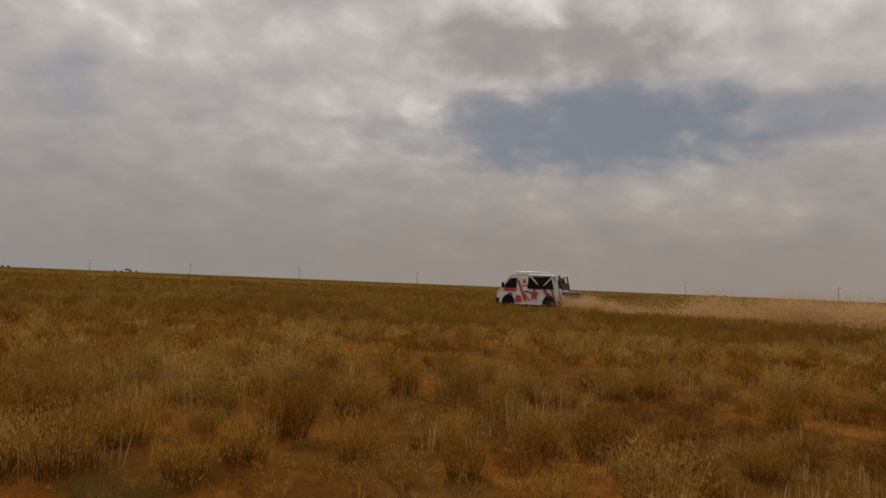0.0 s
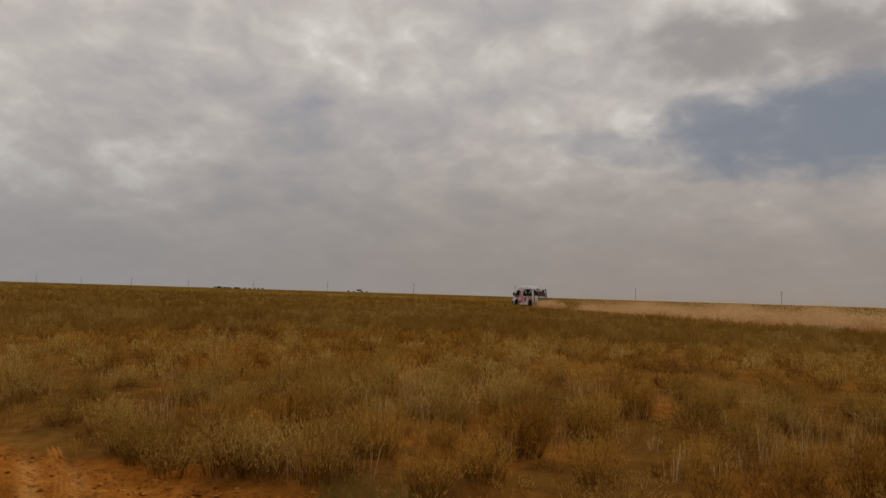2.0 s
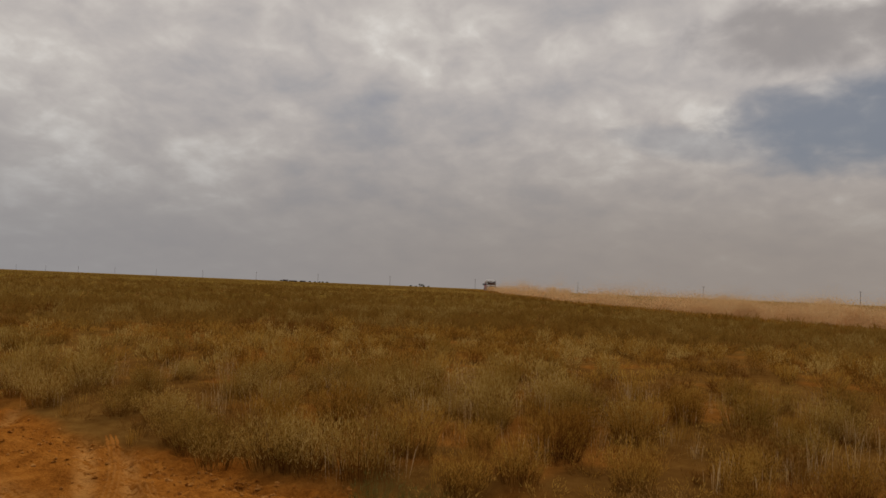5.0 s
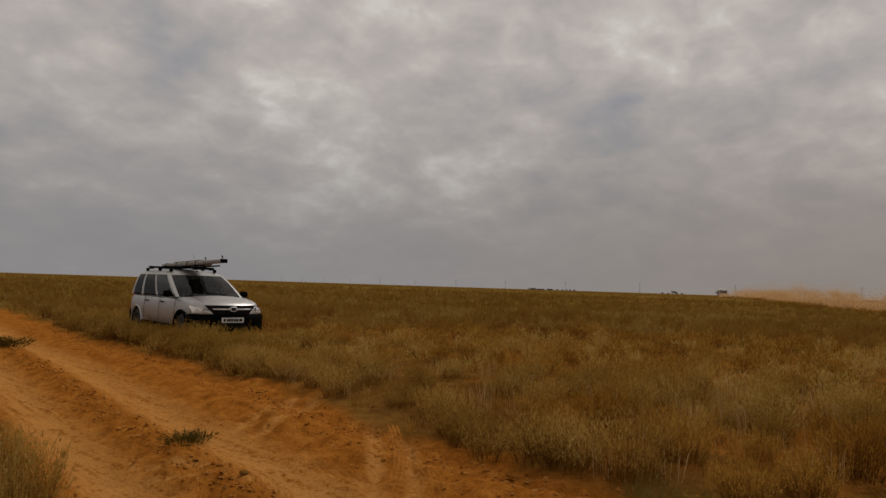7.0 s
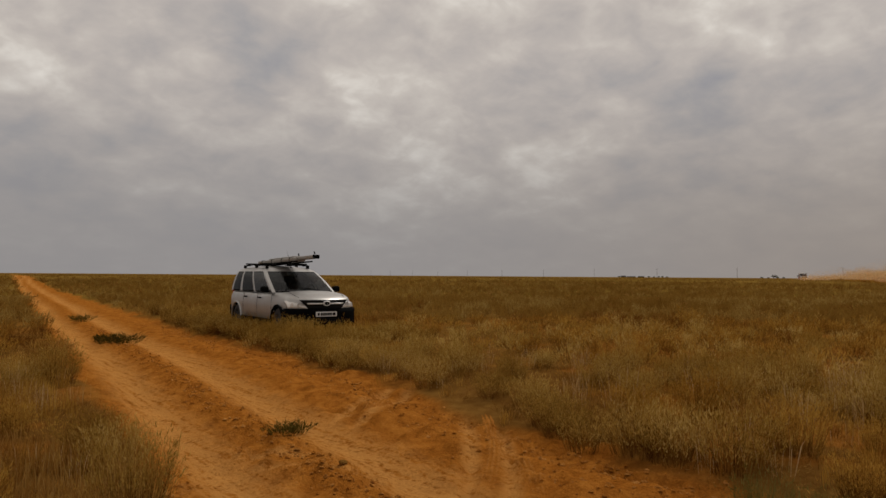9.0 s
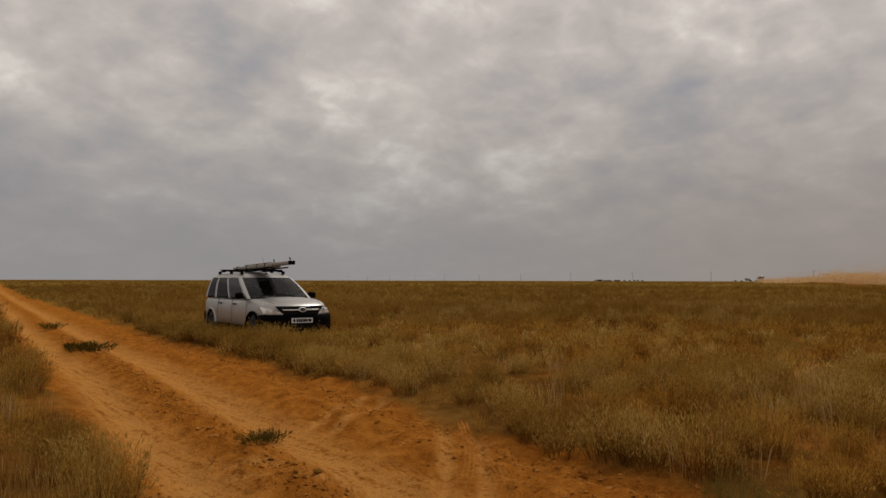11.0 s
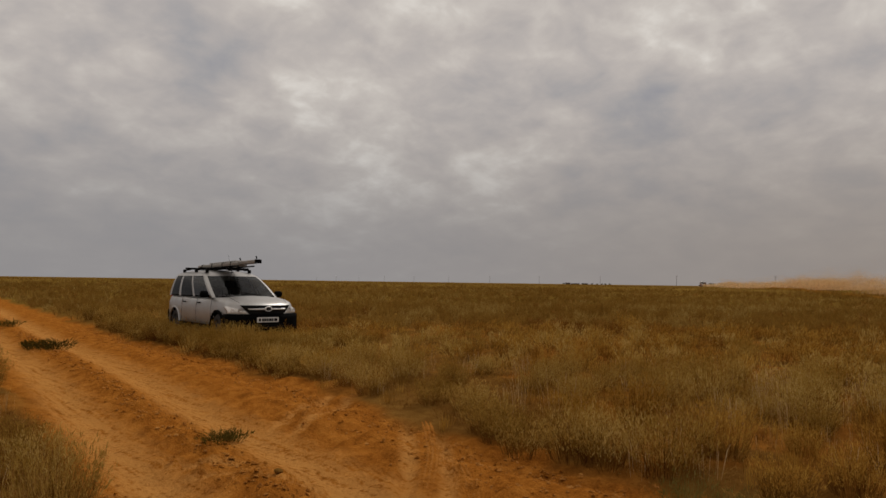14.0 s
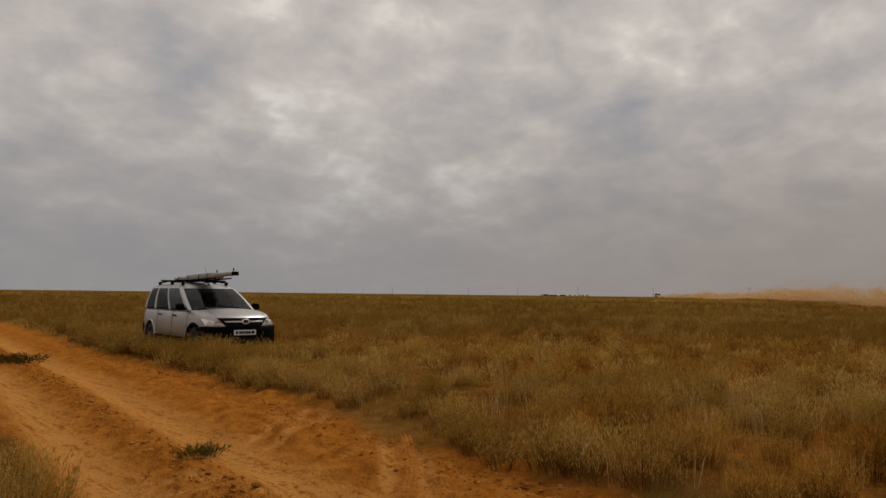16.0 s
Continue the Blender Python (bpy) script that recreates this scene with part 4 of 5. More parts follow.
def make_car():
    x0, y0, z0, turn = CAR
    car = thing("estate_car", pose(x0, y0, z0, 0, 0, turn), "silver estate car parked in dry grass beside the dirt road", "car")
    # half width, height of the top edge, height of the underside
    LOW = [(-2.24, 0.70, 0.93, 0.40), (-2.18, 0.80, 0.98, 0.33), (-1.9, 0.855, 1.0, 0.27), (-1.0, 0.872, 1.0, 0.24), (0.3, 0.872, 0.985, 0.23),
           (1.0, 0.868, 0.985, 0.23), (1.25, 0.862, 0.985, 0.23), (1.6, 0.852, 0.955, 0.24), (1.85, 0.825, 0.91, 0.24), (1.95, 0.79, 0.885, 0.25), (2.05, 0.715, 0.855, 0.26), (2.12, 0.63, 0.83, 0.28), (2.18, 0.50, 0.80, 0.30), (2.21, 0.40, 0.775, 0.34)]

    def section(x, k):
        w, top, low = table(x, LOW)
        hood = float(step(x, 1.0, 1.4))
        ring = [(0.0, low), (0.80, low), (0.95, low + 0.05), (0.985, low + 0.16), (1.0, low + 0.30), (1.0, low + 0.42), (0.99, (low + top) / 2 + 0.17), (0.965, top - 0.10),
                (0.93, top - 0.035), (0.86, top), (0.5, top + 0.045 * hood), (0.0, top + 0.06 * hood)]
        i = abs(k)
        a, b = ring[i]
        return (x, (w * a) * (1 if k >= 0 else -1), b)

    xs = [float(v) for v in np.unique(np.round(np.concatenate([np.linspace(-2.24, 2.20, 91), [-2.22, 2.205, 2.21]]), 3))]
    bm = grid(lambda x, k: section(x, k), xs, list(range(-11, 12)))
    axles = ((1.42, 0.36), (-1.485, 0.36))
    gone = []
    for f in bm.faces:
        c = f.calc_center_median()
        for ax, ar in axles:
            if abs(c.y) > 0.6 and (c.x - ax) ** 2 + (c.z - 0.31) ** 2 < ar * ar:
                gone.append(f)
        # bonnet front and lamp zone stays closed
    bmesh.ops.delete(bm, geom=list(set(gone)), context="FACES")
    for x in (-2.24, 2.21):
        loop = [v for v in bm.verts if abs(v.co.x - x) < 1e-4]
        loop.sort(key=lambda v: math.atan2(v.co.z - 0.55, v.co.y))
        if len(loop) > 2:
            bm.faces.new(loop)
    bmesh.ops.recalc_face_normals(bm, faces=bm.faces[:])
    body = part("body", bm, SILVER, car, smooth_faces=True)
    # wheel wells and arch lips
    for ax, ar in axles:
        for s in (-1, 1):
            part("wheel_well", lathe_y([(ar + 0.02, s * 0.875), (ar + 0.02, s * 0.5), (0.02, s * 0.5)]), BLACK, body).matrix_local = pose(ax, 0, 0.31)
            arch = [(ax + (ar + 0.015) * math.cos(a), s * 0.872, 0.31 + (ar + 0.015) * math.sin(a)) for a in np.linspace(-0.15, 3.29, 15)]
            part("arch_lip", tube(arch, 0.034 if ax > 0 else 0.026, 6), BLACK if ax > 0 else SILVER, body, smooth_faces=True)
            wheel(car, ax, s * 0.755, 0.31, 0.315, 0.19, s, DARK_STEEL)

    # greenhouse: outline by height
    UP = [(0.985, 1.20, -2.19, 0.835), (1.12, 0.98, -2.17, 0.815), (1.25, 0.76, -2.14, 0.785), (1.38, 0.53, -2.10, 0.75), (1.48, 0.34, -2.06, 0.71), (1.55, 0.16, -2.0, 0.655), (1.60, -0.03, -1.88, 0.56), (1.63, -0.3, -1.65, 0.41), (1.655, -0.6, -1.3, 0.18)]

    def shell(u, z, out=0.0):
        """u: 0..1 front from the car's right to its left, 1..2 left side to the rear, 2..3 rear, 3..4 right side to the front."""
        xf, xr, w = table(z, UP)
        w, xf, xr = w + out, xf + out, xr - out
        k, f = int(u) % 4, u - math.floor(u)
        if k == 0:
            y = -w + 2 * w * f
            return (xf - 0.20 * (abs(y) / w) ** 2.4 + 0.0, y, z)
        if k == 1:
            x = xf - 0.20 + (xr + 0.10 - xf + 0.20) * f
            return (x, w + 0.012 * math.sin(math.pi * f), z)
        if k == 2:
            y = w - 2 * w * f
            return (xr + 0.10 * (abs(y) / w) ** 3, y, z)
        x = xr + 0.10 + (xf - 0.20 - xr - 0.10) * f
        return (x, -w - 0.012 * math.sin(math.pi * f), z)

    def patch(name, u0, u1, z0, z1, mat, out=0.0, label="", n=10):
        b = grid(lambda u, z: shell(u, z, out), [u0 + (u1 - u0 - 1e-6) * i / n for i in range(n + 1)], [z0 + (z1 - z0) * i / 6 for i in range(7)])
        bmesh.ops.recalc_face_normals(b, faces=b.faces[:])
        return part(name, b, mat, body, label, True)

    zs = [1.50, 1.53, 1.56, 1.585, 1.61, 1.63, 1.64, 1.65, 1.655]
    us = [i / 12 for i in range(48)] + [3.999999]
    bm = grid(shell, us, zs)
    edge = [v for v in bm.verts if abs(v.co.z - 1.655) < 1e-5]
    edge.sort(key=lambda v: math.atan2(v.co.y, v.co.x + 0.95))
    bm.faces.new(edge)
    bmesh.ops.recalc_face_normals(bm, faces=bm.faces[:])
    part("roof", bm, SILVER, body, smooth_faces=True)
    # panes and the pillars between them
    W0, W1 = 0.985, 1.50
    spans = [(0.045, 0.955, GLASS, "windscreen"), (1.04, 1.36, GLASS, "side_window"), (1.40, 1.69, TINT, "side_window"), (1.74, 1.94, TINT, "side_window"),
             (2.12, 2.88, TINT, "rear_window"), (3.06, 3.26, TINT, "side_window"), (3.31, 3.60, TINT, "side_window"), (3.64, 3.96, GLASS, "side_window")]
    at = 0.0
    for a, b, mat, name in spans:
        patch("pillar", at, a, W0, W1, SILVER if name != "side_window" or abs(a % 1 - 0.4) > 0.02 else BLACK, n=4)
        pane = patch(name, a, b, W0 + 0.03, W1 - 0.015, mat)
        pane.visible_shadow = False
        patch("window_seal", a, b, W0, W0 + 0.03, BLACK)
        patch("window_seal", a, b, W1 - 0.015, W1, BLACK)
        at = b
    patch("pillar", at, 3.9999, W0, W1, SILVER, n=4)
    # door gaps, handles, side moulding
    for s in (-1, 1):
        for x in (1.02, 0.05, -0.98):
            part("door_gap", tube([(x, s * 0.862, 0.40), (x, s * 0.876, 0.62), (x, s * 0.866, 0.80), (x - 0.01, s * 0.835, 0.965)], 0.0045, 5), INK, body)
        for x in (0.22, -0.80):
            part("door_handle", box(0.17, 0.035, 0.03, x, s * 0.868, 0.845, 0.008), BLACK, body)
        part("sill", box(2.2, 0.05, 0.10, -0.03, s * 0.858, 0.30, 0.02), BLACK, body)
        m = box(0.15, 0.20, 0.16, 0.80, s * 0.955, 1.06, 0.062)
        box(0.05, 0.12, 0.04, 0.80, s * 0.86, 1.02, 0.01, bm=m)
        part("door_mirror", m, BLACK, car, "black door mirror", True)
    # bonnet shut lines and wipers
    for s in (-1, 1):
        part("bonnet_gap", tube([(1.18, s * 0.69, 1.035), (1.6, s * 0.66, 1.005), (2.02, s * 0.58, 0.885)], 0.0035, 5), INK, body)
        part("wiper", tube([(1.14, s * 0.45 - 0.1, 1.04), (1.05, s * 0.15 - 0.25, 1.10)], 0.012, 5), BLACK, body)
    part("cowl", box(0.10, 1.30, 0.035, 1.17, 0, 1.012, 0.012), BLACK, body)
    # front end: the deep black bumper, grille, bar with a plain oval, lamps, plate
    def front(w, z0, z1, out, nz=4, w_top=None):
        def fn(t, z):
            y = t * (w + ((w_top or w) - w) * (z - z0) / (z1 - z0))
            return (2.235 + out - 0.30 * (abs(y) / 0.87) ** 2.6, y, z)
        b = grid(fn, [i / 10 - 1 for i in range(21)], [z0 + (z1 - z0) * i / nz for i in range(nz + 1)])
        geo = bmesh.ops.extrude_face_region(b, geom=b.faces[:])
        bmesh.ops.translate(b, verts=[v for v in geo["geom"] if isinstance(v, bmesh.types.BMVert)], vec=(-0.14, 0, 0))
        bmesh.ops.recalc_face_normals(b, faces=b.faces[:])
        return b
    bumper = part("front_bumper", front(0.885, 0.22, 0.635, 0.045), BLACK, car, "unpainted black plastic bumper", True)
    for s in (-1, 1):
        part("bumper_side", box(0.24, 0.06, 0.38, 1.865, s * 0.862, 0.42, 0.02), BLACK, bumper)
    part("lower_intake", front(0.45, 0.30, 0.41, 0.045), INK, bumper)
    for z in (0.33, 0.38):
        part("intake_slat", front(0.44, z - 0.008, z + 0.008, 0.055), BLACK, bumper)
    for s in (-1, 1):
        part("fog_lamp_recess", lathe_y([(0.06, 0), (0.05, 0.02), (0.01, 0.02)], 14), INK, bumper).matrix_local = pose(2.14, s * 0.64, 0.40, 0, 0, 90 - s * 25)
    grille = part("grille", front(0.42, 0.63, 0.835, 0.03, 6, 0.60), INK, car, "black grille", True)
    part("chrome_bar", front(0.44, 0.735, 0.765, 0.055, 4, 0.47), CHROME, grille, "chrome bar", True)
    bm = lathe_y([(0.075, -0.012), (0.085, 0), (0.075, 0.012), (0.06, 0.012), (0.02, 0.004)], 20)
    bm.transform(pose(2.30, 0, 0.755, 0, 0, -90) @ Matrix.Diagonal((1.15, 1, 0.72, 1)))
    emblem = part("emblem", bm, CHROME, grille, "plain chrome oval")
    bm = lathe_y([(0.052, -0.014), (0.052, 0.014), (0.01, 0.015)], 18)
    bm.transform(pose(2.305, 0, 0.755, 0, 0, -90) @ Matrix.Diagonal((1.15, 1, 0.72, 1)))
    part("emblem_field", bm, INK, emblem)
    for s in (-1, 1):
        def lampface(t, k):
            y = 0.43 + 0.405 * t
            rise = math.sin(0.5 * math.pi * min(1, t / 0.55)) if t < 0.55 else math.sqrt(1 - 0.55 * ((t - 0.55) / 0.45) ** 2)
            lo = 0.635 + 0.03 * max(0, t - 0.6)
            hi = 0.665 + 0.185 * rise
            x = 2.235 - 0.30 * (y / 0.87) ** 2.6 - 0.13 * k * k * (0.5 + t) + 0.02 * math.sin(math.pi * k)
            return (x + 0.012, s * y, lo + (hi - lo) * k)
        b = grid(lampface, [i / 14 for i in range(15)], [i / 8 for i in range(9)])
        geo = bmesh.ops.extrude_face_region(b, geom=b.faces[:])
        bmesh.ops.translate(b, verts=[v for v in geo["geom"] if isinstance(v, bmesh.types.BMVert)], vec=(-0.10, 0, 0))
        bmesh.ops.recalc_face_normals(b, faces=b.faces[:])
        lamp = part("headlamp", b, LENS, car, "clear headlamp", True)
        for y, r, mat in ((0.60, 0.062, STEEL), (0.75, 0.045, CHROME)):
            x = 2.235 - 0.30 * (y / 0.87) ** 2.6
            bowl = part("bulb_bowl", lathe_y([(r, 0), (r * 0.9, 0.012), (r * 0.55, -0.004), (r * 0.2, 0.004)], 16), mat, lamp, smooth_faces=True)
            bowl.matrix_local = pose(x + 0.012, s * y, 0.725, 0, 0, -90 + s * 22)
        # tail lamps
        part("tail_lamp", box(0.05, 0.10, 0.36, -2.20, s * 0.70, 0.98, 0.02), paint("red_lens", (0.35, 0.02, 0.015), 0.25, 0, 0.1) if s < 0 else bpy.data.materials["red_lens"], car)
    sign = part("number_plate", box(0.016, 0.53, 0.115, 2.285, 0, 0.505, 0.004), WHITE, car, "white plate with dark bars")
    for y, w in ((-0.20, 0.05), (-0.125, 0.045), (-0.07, 0.045), (-0.015, 0.045), (0.05, 0.055), (0.11, 0.045), (0.19, 0.075)):
        part("plate_bar", box(0.006, w, 0.065, 2.295, y, 0.505), INK, sign)
    part("rear_bumper", box(0.14, 1.62, 0.30, -2.22, 0, 0.45, 0.05), BLACK, car)
    # roof rails, cross bars
    for s in (-1, 1):
        rail = part("roof_rail", tube([(-0.05, s * 0.56, 1.60), (-0.13, s * 0.56, 1.66), (-0.5, s * 0.565, 1.685), (-1.2, s * 0.565, 1.685), (-1.72, s * 0.56, 1.65), (-1.80, s * 0.56, 1.60)], 0.022, 8), BLACK, car, smooth_faces=True)
        for x in (-0.10, -0.85, -1.74):
            part("rail_foot", box(0.12, 0.05, 0.09, x, s * 0.56, 1.625, 0.012), BLACK, rail)
    for x in (-0.36, -1.42):
        bar = part("cross_bar", box(0.06, 1.30, 0.032, x, 0, 1.705, 0.01), BLACK, car)
        for s in (-1, 1):
            part("bar_clamp", box(0.10, 0.07, 0.07, x, s * 0.565, 1.68, 0.015), BLACK, bar)
    part("aerial", tube([(0.12, 0.0, 1.62), (-0.15, 0, 2.05)], 0.005, 5, r2=0.0025), BLACK, car)
    part("aerial_base", box(0.08, 0.045, 0.03, 0.12, 0, 1.605, 0.01), BLACK, car)
    # inside
    dash = part("dashboard", box(0.45, 1.40, 0.22, 0.92, 0, 0.93, 0.05), SEATS, car)
    bm = lathe_y([(0.19, -0.016), (0.206, 0), (0.19, 0.016), (0.174, 0), (0.19, -0.016)], 24)
    bm.transform(pose(0.58, 0.36, 1.02, 0, 0, 0) @ pose(0, 0, 0, 0, 25, 90))
    part("steering_wheel", bm, SEATS, dash)
    for x, ys in ((0.0, (-0.37, 0.37)), (-0.95, (-0.5, 0, 0.5)), (-1.6, (-0.37, 0.37))):
        for y in ys:
            seat = part("seat", box(0.50, 0.46, 0.16, x + 0.1, y, 0.60, 0.05), SEATS, car)
            part("backrest", box(0.14, 0.46, 0.60, x - 0.20, y, 0.92, 0.05, (0, -14, 0)), SEATS, seat)
            part("headrest", box(0.09, 0.26, 0.18, x - 0.29, y, 1.30, 0.035, (0, -10, 0)), SEATS, seat)
    part("cabin_floor", box(3.6, 1.40, 0.06, -0.35, 0, 0.45), SEATS, car)
    return car


def make_roof_load():
    x0, y0, z0, turn = CAR
    m = pose(x0, y0, z0, 0, 0, turn)
    load = thing("roof_load", m @ pose(-0.08, -0.05, 1.705, 0, -1.9, 1.5), "long bundle in grey wrapping strapped on the roof bars", "luggage")
    part("bundle", box(2.30, 0.36, 0.105, -0.35, 0, 0.075, 0.035), WRAP, load, smooth_faces=True)
    part("bundle_top", box(1.6, 0.22, 0.05, -0.15, 0.03, 0.145, 0.022), WRAP, load, smooth_faces=True)
    part("pole_case", box(0.95, 0.17, 0.085, 1.22, 0.03, 0.10, 0.025), WRAP, load, "narrow case reaching out over the windscreen", True)
    part("end_cap", box(0.03, 0.175, 0.095, 1.70, 0.03, 0.10, 0.012), BLACK, load)
    for x in (0.78, 1.68):
        part("hook", tube([(x, 0.0, 0.16), (x, 0.0, 0.20), (x - 0.03, 0.0, 0.22)], 0.016, 6), BLACK, load)
    for x in (-1.2, -0.55, 0.1, 0.6):
        part("strap", box(0.045, 0.375, 0.125, x, 0, 0.076, 0.03), BLACK, load)
    for s in (-1, 1):
        part("side_rail", box(2.75, 0.03, 0.035, -0.25, s * 0.205, 0.012, 0.008), BLACK, load)
    return load


make_car()
make_roof_load()


# ---------------------------------------------------------------- the racing truck
TRUCK_WHITE = paint("truck_white", (0.74, 0.73, 0.71), 0.4, 0, 0.30, (0.40, 0.25, 0.14), 1.6, 0.2)
RED = paint("red_film", (0.50, 0.035, 0.03), 0.45, 0, 0.25)
BLUE = paint("blue_film", (0.05, 0.09, 0.30), 0.45, 0, 0.2)
# Near-black for bumpers and trim, and for shade painted in the truck's openings.
DARK = paint("dark_parts_and_shade", (0.008, 0.008, 0.008), 0.85, 0, 0.05, spec=0.1)
MUD = paint("mud_brown_panel", (0.075, 0.035, 0.027), 0.8, 0, 0.6, (0.15, 0.085, 0.045), 3)


def star(cx, cz, r):
    return [(cx + (r if k % 2 == 0 else r * 0.42) * math.sin(math.pi * k / 5), cz + (r if k % 2 == 0 else r * 0.42) * math.cos(math.pi * k / 5)) for k in range(10)]


def make_truck():
    truck = thing("rally_truck", pose(0, 0, 0), "white rally truck with red star and stripes raising dust", "truck")
    # side outline of the cab and body, nose to the front (+x)
    out = [(3.0, 0.70), (3.06, 0.95), (3.0, 1.25), (2.78, 1.42), (2.05, 2.15), (1.75, 2.26), (-1.45, 2.28), (-1.85, 1.45), (-1.95, 1.40), (-1.95, 0.50), (2.6, 0.48)]
    bm = bmesh.new()
    rings = []
    for y, k in ((-1.02, 0.965), (-1.06, 1.0), (-0.5, 1.02), (0.5, 1.02), (1.06, 1.0), (1.02, 0.965)):
        rings.append([bm.verts.new((0.5 + (x - 0.5) * k, y - (0.10 * y if z > 1.5 else 0), 1.2 + (z - 1.2) * k)) for x, z in out])
    for a, b in zip(rings, rings[1:]):
        for i in range(len(out)):
            j = (i + 1) % len(out)
            bm.faces.new((a[i], a[j], b[j], b[i]))
    bm.faces.new(rings[0])
    bm.faces.new(rings[-1][::-1])
    bmesh.ops.recalc_face_normals(bm, faces=bm.faces[:])
    body = part("body", bm, TRUCK_WHITE, truck)
    part("roof_cap", box(2.1, 1.62, 0.24, 0.62, 0, 2.38, 0.09), TRUCK_WHITE, truck, smooth_faces=True)
    part("chassis", box(5.4, 0.9, 0.22, 0.3, 0, 0.62, 0.03), DARK, truck)
    # Added dark box that darkens the strip below the body.
    part("skirt", box(4.3, 2.02, 0.26, 0.45, 0, 0.42, 0.05), DARK, truck)
    bumper = part("front_bumper", box(0.34, 2.12, 0.36, 2.98, 0, 0.66, 0.06), DARK, truck)
    for s in (-1, 1):
        part("headlamp", box(0.12, 0.40, 0.22, 2.98, s * 0.74, 1.06, 0.05), LENS, truck)
        part("indicator", box(0.06, 0.18, 0.10, 2.94, s * 0.93, 1.22, 0.02), AMBER, truck)
    part("grille", box(0.06, 0.95, 0.30, 3.06, 0, 1.08, 0.02), DARK, truck)
    part("windscreen", plate([(-0.80, 0), (0.80, 0), (0.74, 0.92), (-0.74, 0.92)], 0.02, "x", 0), TINT, truck).matrix_local = pose(2.76, 0, 1.49, 0, -45, 0)
    for s in (-1, 1):

        def sheet(name, pts, mat, lift=0.0, label=""):
            """A flat film or pane on the side; the side leans in above the waist."""
            b = plate(pts, 0.012, "y", 0)
            for v in b.verts:
                y = 1.064 + lift + v.co.y
                if v.co.z > 1.5:
                    y -= 0.106 * min(1, (v.co.z - 1.38) / 0.15)
                v.co.y = s * y
            bmesh.ops.recalc_face_normals(b, faces=b.faces[:])
            return part(name, b, mat, body, label)

        sheet("door_window", [(2.50, 1.47), (2.02, 2.04), (1.42, 2.08), (1.42, 1.47)], DARK)
        # Near-black sheet on the solid body paints the shade inside the open rear.
        sheet("rear_opening", [(0.46, 1.44), (0.46, 2.16), (-1.36, 2.18), (-1.66, 1.44)], DARK)
        sheet("waist_stripe", [(2.55, 1.30), (2.35, 1.46), (1.45, 1.44), (1.45, 1.26)], RED)
        sheet("stripe", [(1.40, 1.95), (1.22, 1.95), (0.48, 0.70), (0.74, 0.70)], RED)
        sheet("stripe", [(1.10, 1.42), (1.00, 1.44), (0.20, 0.72), (0.34, 0.72)], RED)
        sheet("stripe", [(-0.85, 1.40), (-1.02, 1.44), (-1.55, 0.66), (-1.38, 0.66)], RED)
        sheet("stripe", [(-1.40, 1.44), (-1.56, 1.44), (-1.80, 0.90), (-1.66, 0.90)], RED)
        sheet("red_block", [(1.42, 1.02), (1.02, 1.02), (0.90, 0.62), (1.42, 0.62)], RED)
        sheet("star", star(-0.08, 1.10, 0.44), RED, 0.004, "red five-pointed star")
        sheet("small_star", star(-0.92, 1.30, 0.15), RED, 0.004)
        sheet("figure", [(0.98, 1.74), (0.88, 1.86), (0.92, 2.06), (0.80, 1.95), (0.66, 2.06), (0.70, 1.86), (0.62, 1.72), (0.80, 1.80)], RED, 0.004, "plain red shape")
        for x in (0.95, 0.80, 0.65):
            sheet("letter_bar", [(x, 1.56), (x - 0.11, 1.56), (x - 0.11, 1.66), (x, 1.66)], RED, 0.004)
        sheet("blue_bar", [(0.72, 1.22), (0.30, 1.22), (0.30, 1.31), (0.72, 1.31)], BLUE, 0.006)
        sheet("door_badge", [(2.08, 0.74), (1.72, 0.74), (1.72, 1.16), (2.08, 1.16)], BLUE, 0.002)
        sheet("letter_bar", [(-1.0, 1.10), (-1.45, 1.10), (-1.45, 1.17), (-1.0, 1.17)], DARK, 0.004)
        sheet("letter_bar", [(-0.95, 0.98), (-1.38, 0.98), (-1.38, 1.03), (-0.95, 1.03)], DARK, 0.004)
        part("door_gap", tube([(1.42, s * 1.07, 0.66), (1.42, s * 1.07, 1.40), (1.42, s * 0.96, 2.1)], 0.012, 5), DARK, body)
        for x in (2.05, -1.32):
            arch = [(x + 0.56 * math.cos(a), s * 1.06, 0.50 + 0.56 * math.sin(a)) for a in np.linspace(0, 3.14, 13)]
            part("wheel_arch", plate([(p[0], p[2]) for p in arch], 0.03, "y", s * 1.068 - 0.015), DARK, body)
        mirror = part("door_mirror", box(0.12, 0.22, 0.34, 2.42, s * 1.28, 1.62, 0.04), DARK, truck)
        part("mirror_arm", tube([(2.4, s * 1.0, 1.5), (2.42, s * 1.24, 1.56)], 0.02, 6), DARK, mirror)
        # roll cage
        cage = part("cage_bar", tube([(0.30, s * 1.0, 2.2), (-0.62, s * 1.0, 1.50)], 0.045, 8), TRUCK_WHITE, truck)
        part("cage_bar", tube([(-0.62, s * 1.0, 1.48), (-1.56, s * 1.0, 2.22)], 0.05, 8), TRUCK_WHITE, truck)
        part("cage_bar", tube([(0.42, s * 0.95, 2.26), (-1.72, s * 0.95, 2.24)], 0.05, 8), TRUCK_WHITE, truck)
        part("cage_bar", tube([(-1.72, s * 0.95, 2.26), (-2.05, s * 0.98, 1.0)], 0.06, 8), TRUCK_WHITE if s > 0 else MUD, truck)
        part("tail_lamp", box(0.06, 0.16, 0.22, -1.98, s * 0.9, 1.10, 0.02), RED, truck)
